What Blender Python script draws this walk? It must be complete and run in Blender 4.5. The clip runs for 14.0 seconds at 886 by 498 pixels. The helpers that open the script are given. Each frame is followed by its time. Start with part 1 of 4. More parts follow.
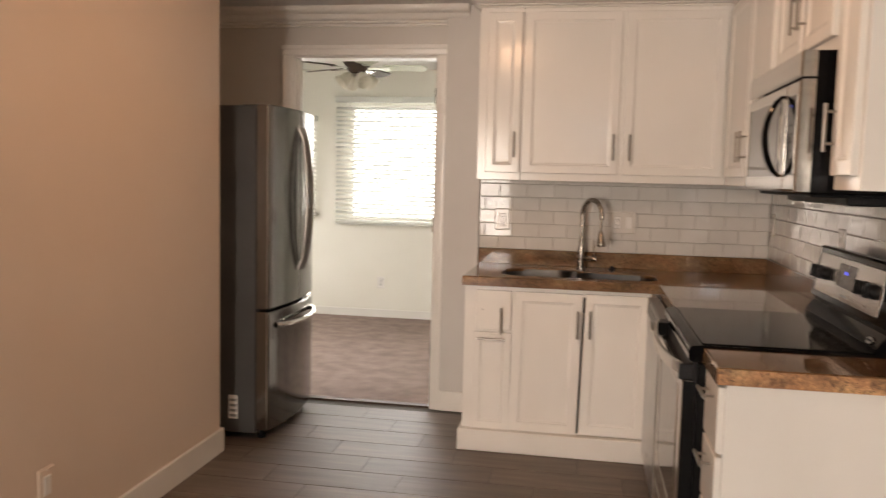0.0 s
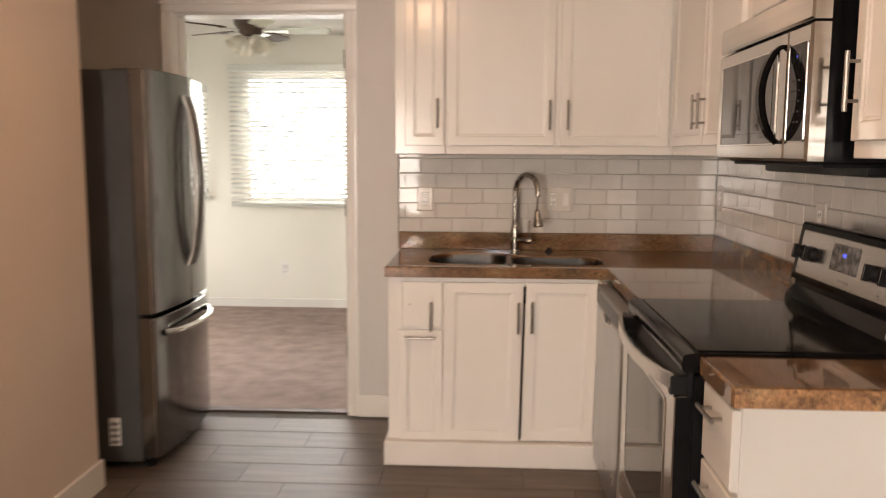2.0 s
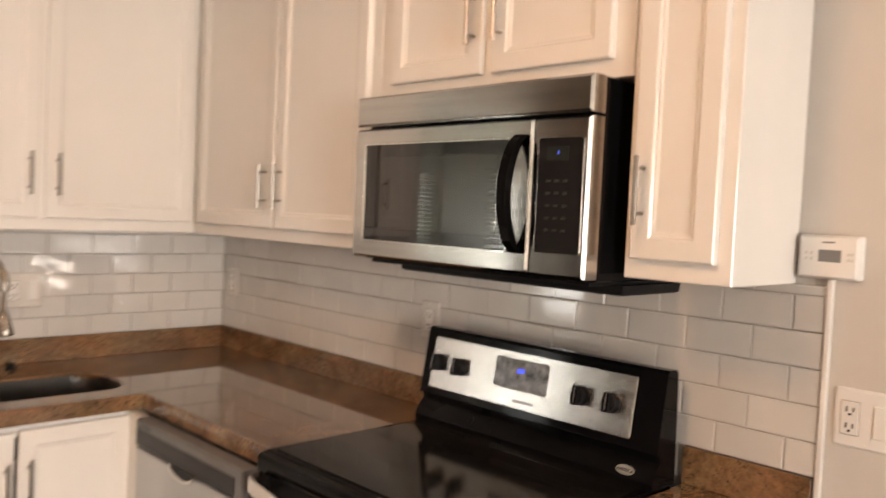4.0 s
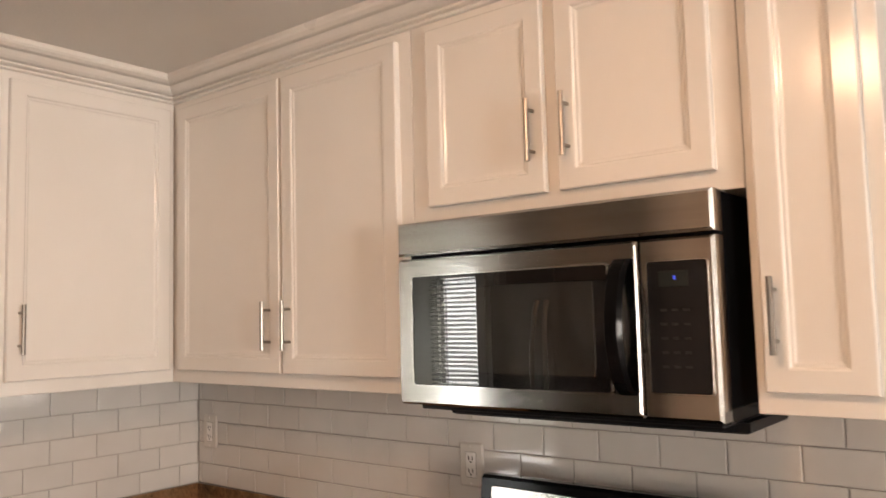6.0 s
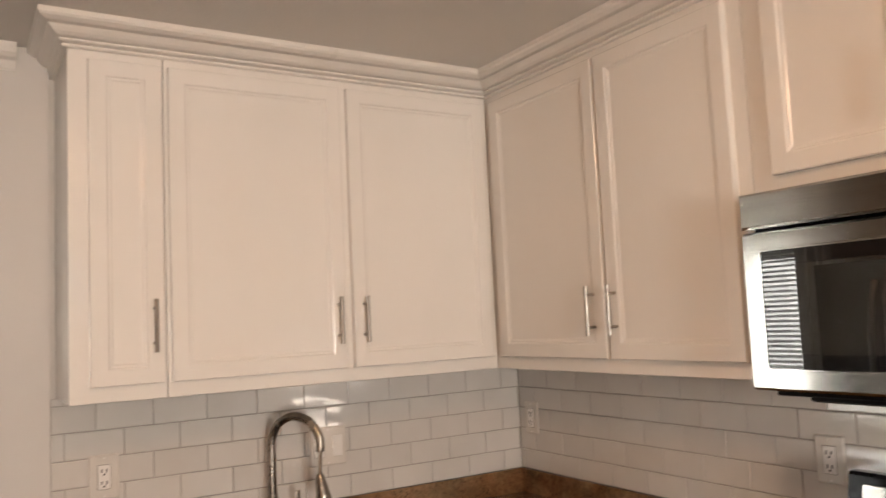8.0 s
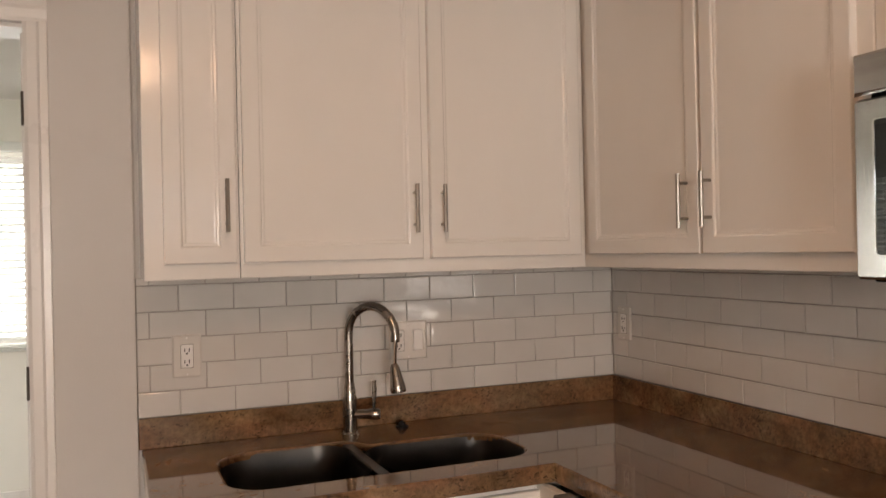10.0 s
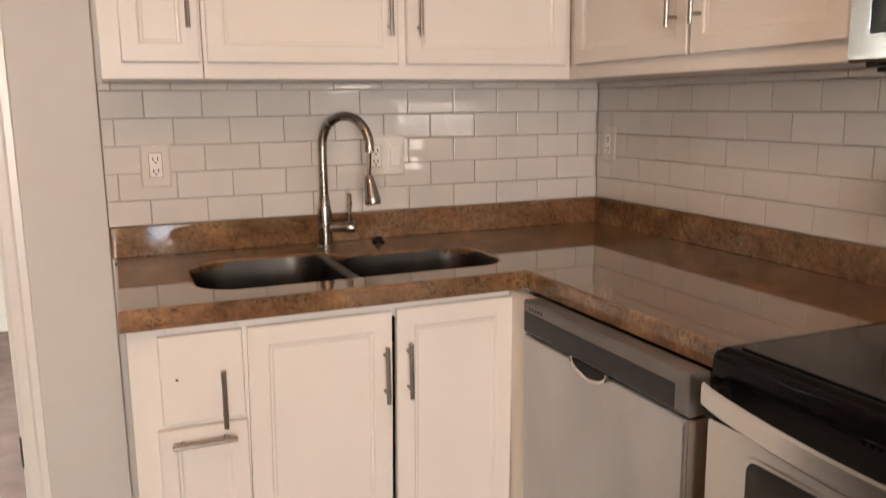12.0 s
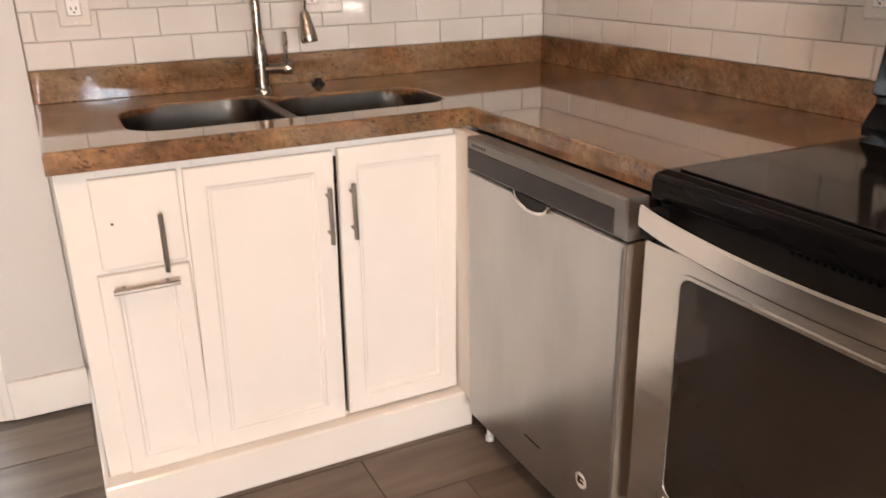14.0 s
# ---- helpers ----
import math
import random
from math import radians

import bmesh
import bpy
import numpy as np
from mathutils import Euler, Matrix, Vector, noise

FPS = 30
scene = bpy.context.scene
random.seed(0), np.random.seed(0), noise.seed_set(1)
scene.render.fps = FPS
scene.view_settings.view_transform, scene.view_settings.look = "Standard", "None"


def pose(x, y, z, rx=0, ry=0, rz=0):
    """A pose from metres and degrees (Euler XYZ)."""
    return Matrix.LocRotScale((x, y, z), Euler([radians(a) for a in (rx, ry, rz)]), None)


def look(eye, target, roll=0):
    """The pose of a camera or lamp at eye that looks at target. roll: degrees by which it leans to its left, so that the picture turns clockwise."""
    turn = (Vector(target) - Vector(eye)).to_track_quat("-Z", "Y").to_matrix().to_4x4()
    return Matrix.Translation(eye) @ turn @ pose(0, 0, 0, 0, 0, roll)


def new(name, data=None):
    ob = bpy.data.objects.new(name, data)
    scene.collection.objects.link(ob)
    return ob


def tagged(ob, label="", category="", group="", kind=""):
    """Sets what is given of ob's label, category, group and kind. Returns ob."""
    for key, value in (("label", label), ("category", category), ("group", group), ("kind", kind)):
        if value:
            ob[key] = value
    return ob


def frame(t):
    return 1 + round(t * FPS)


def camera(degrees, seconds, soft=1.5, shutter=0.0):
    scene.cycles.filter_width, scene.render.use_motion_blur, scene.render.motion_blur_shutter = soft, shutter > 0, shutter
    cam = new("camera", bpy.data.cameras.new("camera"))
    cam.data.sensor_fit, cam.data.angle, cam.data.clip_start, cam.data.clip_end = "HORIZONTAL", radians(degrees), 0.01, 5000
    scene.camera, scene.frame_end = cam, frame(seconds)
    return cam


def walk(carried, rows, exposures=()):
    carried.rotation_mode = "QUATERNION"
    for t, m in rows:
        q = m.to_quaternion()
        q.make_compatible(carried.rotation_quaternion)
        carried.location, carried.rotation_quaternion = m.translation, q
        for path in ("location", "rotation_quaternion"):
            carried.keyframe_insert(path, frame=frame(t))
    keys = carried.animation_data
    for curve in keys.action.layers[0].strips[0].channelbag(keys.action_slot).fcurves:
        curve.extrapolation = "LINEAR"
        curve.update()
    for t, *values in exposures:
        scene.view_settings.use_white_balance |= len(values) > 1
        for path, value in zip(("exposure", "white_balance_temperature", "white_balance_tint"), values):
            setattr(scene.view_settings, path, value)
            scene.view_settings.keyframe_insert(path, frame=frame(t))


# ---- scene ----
cam = camera(58.0, 14.0, soft=1.15, shutter=0.75)
PATH = [
    (0, (-0.033, 0.263, 1.425), (-0.379, 2.224, 1.243), 1.4),
    (0.5, (-0.036, 0.273, 1.42), (-0.243, 2.251, 1.211), 1.0),
    (0.8, (-0.039, 0.288, 1.43), (-0.181, 2.269, 1.2), 0.7),
    (1, (-0.056, 0.299, 1.418), (-0.19, 2.28, 1.176), 0.5),
    (1.5, (-0.128, 0.495, 1.41), (-0.331, 2.466, 1.138), -0.5),
    (2, (-0.203, 0.808, 1.422), (-0.305, 2.791, 1.181), 0.3),
    (2.5, (-0.348, 1.079, 1.429), (-0.173, 3.053, 1.158), 0.5),
    (3, (-0.499, 1.365, 1.444), (0.15, 3.235, 1.158), 2.0),
    (3.5, (-0.635, 1.672, 1.494), (0.458, 3.337, 1.312), 4.2),
    (4, (-0.759, 1.886, 1.525), (0.645, 3.307, 1.439), 2.7),
    (4.2, (-0.805, 1.948, 1.552), (0.671, 3.295, 1.476), 2.1),
    (6.3, (-0.833, 2.367, 1.607), (0.714, 3.614, 1.804), -1.9),
    (6.5, (-0.838, 2.389, 1.606), (0.639, 3.725, 1.790), -2.2),
    (7, (-0.860, 2.430, 1.602), (0.483, 3.901, 1.775), -2.4),
    (7.5, (-0.864, 2.445, 1.594), (0.317, 4.052, 1.774), -2.2),
    (8, (-0.886, 2.452, 1.588), (0.157, 4.147, 1.761), -2.7),
    (8.5, (-0.876, 2.463, 1.560), (0.092, 4.210, 1.683), -2.3),
    (8.7, (-0.842, 2.476, 1.562), (0.096, 4.240, 1.644), -2.3),
    (10.8, (-0.673, 2.507, 1.41), (0.041, 4.374, 1.348), -0.4),
    (11, (-0.658, 2.51, 1.399), (0.055, 4.375, 1.29), -0.3),
    (11.5, (-0.639, 2.521, 1.363), (0.091, 4.367, 1.115), -0.4),
    (12, (-0.634, 2.529, 1.341), (0.119, 4.348, 0.985), -0.7),
    (12.5, (-0.636, 2.54, 1.321), (0.132, 4.332, 0.874), -0.6),
    (13, (-0.63, 2.543, 1.305), (0.143, 4.307, 0.768), -0.9),
    (13.5, (-0.617, 2.543, 1.287), (0.165, 4.274, 0.661), -1.2),
    (14, (-0.606, 2.531, 1.277), (0.21, 4.222, 0.587), -1.2),
]
EXPOSURES = [
    (0.0, -0.88, 6750, 12), (1.0, -0.80, 6720, 12), (2.0, -0.72, 6700, 12), (3.0, -0.78, 6700, 12), (3.5, -0.63, 6850, 14),
    (4.0, -0.26, 6500, 10), (6.5, -0.38, 6420, 10), (7.0, -0.26, 6460, 10), (7.5, -0.36, 6500, 10), (8.5, -0.74, 6550, 11),
    (11.0, -0.96, 6520, 12), (11.5, -0.68, 6480, 12), (12.5, -0.34, 6350, 11), (13.0, -0.36, 6300, 11), (14.0, 0.06, 6200, 11),
]
W_FAR, W_BACK, LAMP, SLAT = 100.0, 375.0, 122.0, 24.0
walk(cam, [(t, look(eye, target, roll)) for t, eye, target, roll in PATH], EXPOSURES)

# ---- world and large lights ----
world = bpy.data.worlds.new("world")
scene.world = world
world.use_nodes = True
wn = world.node_tree.nodes
sky = wn.new("ShaderNodeTexSky")
sky.sky_type, sky.sun_disc = "NISHITA", False
sky.sun_elevation, sky.sun_rotation = radians(50), radians(200)
wn["Background"].inputs["Strength"].default_value = 0.10
world.node_tree.links.new(sky.outputs[0], wn["Background"].inputs["Color"])


def window_lamp(x, y, z, w, h, turn, watts, colour=(1.0, 0.985, 0.95)):
    """Sky light standing in a window's opening, shining into the room."""
    lamp = bpy.data.lights.new("window_light", "AREA")
    lamp.shape, lamp.size, lamp.size_y, lamp.energy, lamp.color = "RECTANGLE", w, h, watts, colour
    ob = new("window_light", lamp)
    ob.matrix_world = pose(x, y, z, 90, 0, turn)
    return ob


window_lamp(-1.68, 8.06, 1.53, 1.36, 1.14, 180, W_FAR)
window_lamp(-3.228, 8.06, 1.49, 1.04, 0.94, 180, W_FAR * 0.6)
window_lamp(-4.11, 6.45, 1.255, 1.5, 1.50, -90, W_FAR * 1.28)
window_lamp(-1.86, -3.72, 1.225, 1.28, 1.55, 0, W_BACK, (1.0, 0.905, 0.81))
window_lamp(0.03, -3.72, 2.11, 0.62, 0.32, 0, 13.0, (0.84, 0.92, 1.0))

# ---- materials ----


def nodes_of(name):
    m = bpy.data.materials.new(name)
    m.use_nodes = True
    return m, m.node_tree.nodes, m.node_tree.links, m.node_tree.nodes["Principled BSDF"]


def surface(name, a, b, scale, rough, metal=0.0, bump=0.1, grain=200.0, coat=0.0, stretch=(1, 1, 1), rvar=0.08, per_piece=0.0, spec=0.5):
    """Two-scale noise colour from a to b, with fine relief and uneven gloss."""
    m, n, l, p = nodes_of(name)
    tc = n.new("ShaderNodeTexCoord")
    mp = n.new("ShaderNodeMapping")
    mp.inputs["Scale"].default_value = stretch
    l.new(tc.outputs["Object"], mp.inputs["Vector"])
    vec = mp.outputs["Vector"]
    if per_piece:
        info = n.new("ShaderNodeObjectInfo")
        mul = n.new("ShaderNodeMath")
        mul.operation = "MULTIPLY"
        mul.inputs[1].default_value = 40.0
        l.new(info.outputs["Random"], mul.inputs[0])
        add = n.new("ShaderNodeVectorMath")
        add.operation = "ADD"
        l.new(vec, add.inputs[0])
        l.new(mul.outputs[0], add.inputs[1])
        vec = add.outputs[0]
    big = n.new("ShaderNodeTexNoise")
    big.inputs["Scale"].default_value, big.inputs["Detail"].default_value = scale, 5
    fine = n.new("ShaderNodeTexNoise")
    fine.inputs["Scale"].default_value, fine.inputs["Detail"].default_value = grain, 3
    l.new(vec, big.inputs["Vector"])
    l.new(vec, fine.inputs["Vector"])
    ramp = n.new("ShaderNodeValToRGB")
    ramp.color_ramp.elements[0].position, ramp.color_ramp.elements[1].position = 0.3, 0.7
    ramp.color_ramp.elements[0].color, ramp.color_ramp.elements[1].color = (*a, 1), (*b, 1)
    l.new(big.outputs["Fac"], ramp.inputs["Fac"])
    colour = ramp.outputs["Color"]
    if per_piece:
        hsv = n.new("ShaderNodeHueSaturation")
        mr = n.new("ShaderNodeMapRange")
        mr.inputs["To Min"].default_value, mr.inputs["To Max"].default_value = 1 - per_piece, 1 + per_piece
        l.new(info.outputs["Random"], mr.inputs["Value"])
        l.new(mr.outputs[0], hsv.inputs["Value"])
        l.new(colour, hsv.inputs["Color"])
        colour = hsv.outputs["Color"]
    l.new(colour, p.inputs["Base Color"])
    rr = n.new("ShaderNodeMapRange")
    rr.inputs["To Min"].default_value, rr.inputs["To Max"].default_value = max(0.02, rough - rvar), rough + rvar
    l.new(big.outputs["Fac"], rr.inputs["Value"])
    l.new(rr.outputs[0], p.inputs["Roughness"])
    bp = n.new("ShaderNodeBump")
    bp.inputs["Strength"].default_value, bp.inputs["Distance"].default_value = bump, 0.002
    l.new(fine.outputs["Fac"], bp.inputs["Height"])
    l.new(bp.outputs["Normal"], p.inputs["Normal"])
    p.inputs["Metallic"].default_value, p.inputs["Coat Weight"].default_value = metal, coat
    p.inputs["Specular IOR Level"].default_value = spec
    return m


def granite_surface(name="granite", gain=1.0, rough=0.06, coat=0.5, grain=0.6):
    m, n, l, p = nodes_of(name)
    tc = n.new("ShaderNodeTexCoord")
    warp = n.new("ShaderNodeTexNoise")
    warp.inputs["Scale"].default_value, warp.inputs["Detail"].default_value, warp.inputs["Distortion"].default_value = 5.5, 9, 0.5
    mp = n.new("ShaderNodeMapping")
    mp.inputs["Scale"].default_value, mp.inputs["Rotation"].default_value = (1, 1.6, 1.6), (0.2, 0.3, 0.5)
    l.new(tc.outputs["Object"], mp.inputs["Vector"])
    l.new(mp.outputs["Vector"], warp.inputs["Vector"])
    cloud = n.new("ShaderNodeValToRGB")
    e = cloud.color_ramp.elements
    e[0].position, e[0].color = 0.30, (0.112 * gain, 0.064 * gain, 0.034 * gain, 1)
    e[1].position, e[1].color = 0.72, (0.29 * gain, 0.192 * gain, 0.112 * gain, 1)
    mid = e.new(0.52)
    mid.color = (0.195 * gain, 0.117 * gain, 0.066 * gain, 1)
    l.new(warp.outputs["Fac"], cloud.inputs["Fac"])
    grit = n.new("ShaderNodeTexNoise")
    grit.inputs["Scale"].default_value, grit.inputs["Detail"].default_value, grit.inputs["Roughness"].default_value = 55, 6, 0.7
    l.new(tc.outputs["Object"], grit.inputs["Vector"])
    gr = n.new("ShaderNodeValToRGB")
    g = gr.color_ramp.elements
    g[0].position, g[0].color = 0.35, (0.45, 0.42, 0.40, 1)
    g[1].position, g[1].color = 0.66, (1.5, 1.45, 1.35, 1)
    l.new(grit.outputs["Fac"], gr.inputs["Fac"])
    mix = n.new("ShaderNodeMixRGB")
    mix.blend_type, mix.inputs[0].default_value = "MULTIPLY", grain
    l.new(cloud.outputs["Color"], mix.inputs[1])
    l.new(gr.outputs["Color"], mix.inputs[2])
    tone = n.new("ShaderNodeTexNoise")
    tone.inputs["Scale"].default_value, tone.inputs["Detail"].default_value = 7, 3
    l.new(mp.outputs["Vector"], tone.inputs["Vector"])
    hue = n.new("ShaderNodeValToRGB")
    h = hue.color_ramp.elements
    h[0].position, h[0].color = 0.36, (0.90, 0.95, 0.88, 1)
    h[1].position, h[1].color = 0.64, (1.06, 0.93, 0.82, 1)
    l.new(tone.outputs["Fac"], hue.inputs["Fac"])
    tint = n.new("ShaderNodeMixRGB")
    tint.blend_type, tint.inputs[0].default_value = "MULTIPLY", 1.0
    l.new(mix.outputs[0], tint.inputs[1])
    l.new(hue.outputs["Color"], tint.inputs[2])
    speck = n.new("ShaderNodeTexNoise")
    speck.inputs["Scale"].default_value, speck.inputs["Detail"].default_value, speck.inputs["Distortion"].default_value = 95, 4, 0.8
    l.new(mp.outputs["Vector"], speck.inputs["Vector"])
    patch = n.new("ShaderNodeTexNoise")
    patch.inputs["Scale"].default_value, patch.inputs["Detail"].default_value = 13, 4
    l.new(tc.outputs["Object"], patch.inputs["Vector"])
    add = n.new("ShaderNodeMath")
    add.operation = "MULTIPLY_ADD"
    add.inputs[1].default_value = 0.55
    l.new(patch.outputs["Fac"], add.inputs[0])
    l.new(speck.outputs["Fac"], add.inputs[2])
    sr = n.new("ShaderNodeValToRGB")
    sr.color_ramp.elements[0].position, sr.color_ramp.elements[1].position = 0.885, 0.955
    sr.color_ramp.elements[0].color, sr.color_ramp.elements[1].color = (0, 0, 0, 1), (0.68, 0.68, 0.68, 1)
    l.new(add.outputs[0], sr.inputs["Fac"])
    dark = n.new("ShaderNodeMixRGB")
    dark.inputs[2].default_value = (0.022, 0.014, 0.010, 1)
    l.new(sr.outputs["Color"], dark.inputs[0])
    l.new(tint.outputs[0], dark.inputs[1])
    l.new(dark.outputs[0], p.inputs["Base Color"])
    p.inputs["Roughness"].default_value, p.inputs["Coat Weight"].default_value = rough, coat
    p.inputs["Coat Roughness"].default_value = 0.025
    return m


def glow(name, colour, strength):
    m, n, l, p = nodes_of(name)
    p.inputs["Base Color"].default_value = (*colour, 1)
    p.inputs["Emission Color"].default_value = (*colour, 1)
    p.inputs["Emission Strength"].default_value = strength
    return m


def slat_surface():
    m, n, l, p = nodes_of("blind_slat")
    p.inputs["Base Color"].default_value = (0.82, 0.82, 0.79, 1)
    p.inputs["Roughness"].default_value = 0.45
    tr = n.new("ShaderNodeBsdfTranslucent")
    tr.inputs["Color"].default_value = (0.8, 0.8, 0.76, 1)
    mx = n.new("ShaderNodeMixShader")
    mx.inputs[0].default_value = 0.60
    l.new(p.outputs[0], mx.inputs[1])
    l.new(tr.outputs[0], mx.inputs[2])
    l.new(mx.outputs[0], n["Material Output"].inputs["Surface"])
    return m


def glass_surface(name, colour, rough=0.0):
    m, n, l, p = nodes_of(name)
    p.inputs["Base Color"].default_value = (*colour, 1)
    p.inputs["Transmission Weight"].default_value = 1.0
    p.inputs["Roughness"].default_value = rough
    return m


wall_paint = surface("wall_paint", (0.555, 0.525, 0.49), (0.605, 0.575, 0.535), 1.5, 0.55, bump=0.12, grain=160)
pier_paint = surface("pier_paint", (0.565, 0.542, 0.512), (0.605, 0.582, 0.552), 1.5, 0.5, bump=0.12, grain=160)
greige_paint = surface("greige_paint", (0.675, 0.562, 0.472), (0.715, 0.605, 0.515), 1.2, 0.55, bump=0.15, grain=150)
bedroom_paint = surface("bedroom_paint", (0.78, 0.76, 0.69), (0.82, 0.80, 0.73), 1.5, 0.6, bump=0.1, grain=160)
ceiling_paint = surface("ceiling_paint", (0.71, 0.69, 0.655), (0.76, 0.74, 0.705), 2.0, 0.8, bump=0.35, grain=120)
trim_paint = surface("trim_paint", (0.76, 0.73, 0.69), (0.80, 0.78, 0.74), 3, 0.3, bump=0.05, grain=90)
cabinet_paint = surface("cabinet_paint", (0.775, 0.75, 0.708), (0.825, 0.80, 0.763), 2.5, 0.17, bump=0.05, grain=60, stretch=(1, 1, 0.35), rvar=0.03, spec=0.38)
inside_dark = surface("cabinet_inside", (0.05, 0.045, 0.04), (0.07, 0.06, 0.05), 5, 0.7)
tile_glaze = surface("tile_glaze", (0.61, 0.59, 0.56), (0.66, 0.64, 0.61), 6, 0.035, bump=0.012, grain=14, coat=1.0, rvar=0.012, per_piece=0.025)
grout = surface("grout", (0.34, 0.315, 0.285), (0.42, 0.395, 0.36), 20, 0.85, bump=0.4, grain=300)
granite = granite_surface()
honed = granite_surface("honed_granite", 2.0, 0.6, 0.0, 1.0)
steel_v = surface("brushed_steel", (0.42, 0.423, 0.426), (0.51, 0.512, 0.512), 3.5, 0.30, metal=1.0, bump=0.02, grain=60, stretch=(1, 2.2, 0.9), rvar=0.06)
steel_h = surface("brushed_steel_across", (0.56, 0.54, 0.515), (0.63, 0.61, 0.58), 6, 0.22, metal=1.0, bump=0.05, grain=40, stretch=(0.3, 0.3, 9))
steel_fridge = surface("fridge_steel", (0.172, 0.164, 0.154), (0.222, 0.212, 0.20), 5, 0.13, metal=1.0, bump=0.012, rvar=0.03, grain=40, stretch=(2, 3, 0.5))
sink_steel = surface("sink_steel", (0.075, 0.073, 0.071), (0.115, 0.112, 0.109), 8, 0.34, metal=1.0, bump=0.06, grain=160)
nickel = surface("brushed_nickel", (0.36, 0.33, 0.295), (0.43, 0.395, 0.355), 30, 0.26, metal=1.0, bump=0.03, grain=300)
handle_steel = surface("handle_steel", (0.30, 0.28, 0.255), (0.37, 0.345, 0.315), 30, 0.38, metal=1.0, bump=0.03, grain=300)
bright_chrome = surface("chrome", (0.70, 0.69, 0.67), (0.76, 0.75, 0.73), 20, 0.10, metal=1.0, bump=0.0)
fridge_side = surface("fridge_side", (0.058, 0.056, 0.055), (0.072, 0.070, 0.068), 4, 0.5, bump=0.25, grain=500, spec=0.3)
black_enamel = surface("black_enamel", (0.003, 0.003, 0.0035), (0.005, 0.005, 0.0055), 8, 0.09, bump=0.02, grain=80, spec=0.09)
black_side = surface("black_side", (0.0035, 0.0035, 0.004), (0.006, 0.006, 0.0065), 10, 0.34, bump=0.05, spec=0.10)
black_matte = surface("black_plastic", (0.007, 0.007, 0.008), (0.011, 0.011, 0.012), 12, 0.46, bump=0.1, grain=300, spec=0.16)
door_glass = surface("door_glass", (0.004, 0.004, 0.005), (0.006, 0.006, 0.007), 10, 0.015, bump=0.0, rvar=0.0, spec=0.8)
microwave_glass = surface("microwave_glass", (0.020, 0.021, 0.021), (0.025, 0.026, 0.026), 10, 0.015, bump=0.0, rvar=0.0, spec=0.9)
steel_mw = surface("polished_brushed_steel", (0.46, 0.45, 0.435), (0.52, 0.51, 0.49), 6, 0.13, metal=1.0, bump=0.03, grain=40, stretch=(0.3, 0.3, 9), rvar=0.03)
black_glass = surface("black_glass", (0.010, 0.010, 0.011), (0.014, 0.014, 0.015), 10, 0.02, bump=0.0, rvar=0.0, spec=0.2)
cook_glass = surface("cook_glass", (0.010, 0.010, 0.010), (0.014, 0.0135, 0.013), 10, 0.09, bump=0.0, rvar=0.02, spec=0.19)
oven_glass = surface("oven_glass", (0.018, 0.0145, 0.012), (0.026, 0.021, 0.0175), 3, 0.05, bump=0.0, rvar=0.0, spec=0.4)
grey_plastic = surface("grey_plastic", (0.115, 0.115, 0.115), (0.145, 0.145, 0.145), 10, 0.35, bump=0.1, grain=250)
dark_grey = surface("dark_grey_panel", (0.018, 0.018, 0.020), (0.028, 0.028, 0.030), 12, 0.32, spec=0.22)
white_plastic = surface("white_plastic", (0.76, 0.74, 0.71), (0.80, 0.78, 0.75), 12, 0.3, bump=0.03)
clear_plate = surface("pale_plate", (0.64, 0.61, 0.565), (0.69, 0.66, 0.615), 12, 0.12, bump=0.02)
door_side_grey = surface("door_side_paint", (0.17, 0.145, 0.12), (0.21, 0.18, 0.15), 8, 0.45, bump=0.05)
hinge_metal = surface("hinge_metal", (0.13, 0.11, 0.09), (0.18, 0.15, 0.12), 40, 0.4, metal=1.0)
carpet = surface("carpet", (0.195, 0.139, 0.118), (0.305, 0.227, 0.196), 7.5, 0.95, bump=1.0, grain=420)
plank_tile = surface("plank_tile", (0.100, 0.076, 0.060), (0.170, 0.136, 0.110), 4.0, 0.48, bump=0.12, grain=70, stretch=(0.7, 6, 1), per_piece=0.10, spec=0.35)
floor_grout = surface("floor_grout", (0.085, 0.072, 0.062), (0.11, 0.095, 0.08), 30, 0.9, bump=0.4)
concrete = surface("ground_earth", (0.25, 0.24, 0.20), (0.32, 0.30, 0.26), 1.0, 0.95, bump=0.5)
wood_dark = surface("dark_wood", (0.05, 0.028, 0.018), (0.085, 0.05, 0.03), 4, 0.6, stretch=(1, 8, 8))
# window reflection on a fan blade, put into its base colour
blade_reflecting = surface("blade_with_reflection", (0.70, 0.73, 0.60), (0.76, 0.79, 0.66), 4, 0.18, stretch=(1, 6, 6))
frosted = surface("frosted_glass", (0.80, 0.76, 0.66), (0.84, 0.80, 0.70), 6, 0.3)
slat_white = slat_surface()
pane_glass = glass_surface("pane_glass", (1, 1, 1))
lamp_glow = glow("lamp_glow", (1.0, 0.58, 0.33), LAMP)
blue_glow = glow("blue_digits", (0.03, 0.06, 1.0), 2.2)
display_black = surface("display_black", (0.012, 0.016, 0.016), (0.016, 0.021, 0.021), 20, 0.1)
seam_grey = surface("seam_grey", (0.22, 0.20, 0.175), (0.28, 0.255, 0.225), 20, 0.5)
key_print = surface("dim_print", (0.020, 0.020, 0.020), (0.028, 0.028, 0.028), 20, 0.5, spec=0.1)
# lighter noise colour paints the glints on the film's crinkles
film = surface("film_with_glints", (0.012, 0.012, 0.014), (0.17, 0.17, 0.175), 46, 0.12, bump=1.0, grain=60, rvar=0.05)
dim_blue = glow("dim_blue_digits", (0.03, 0.08, 0.8), 0.3)
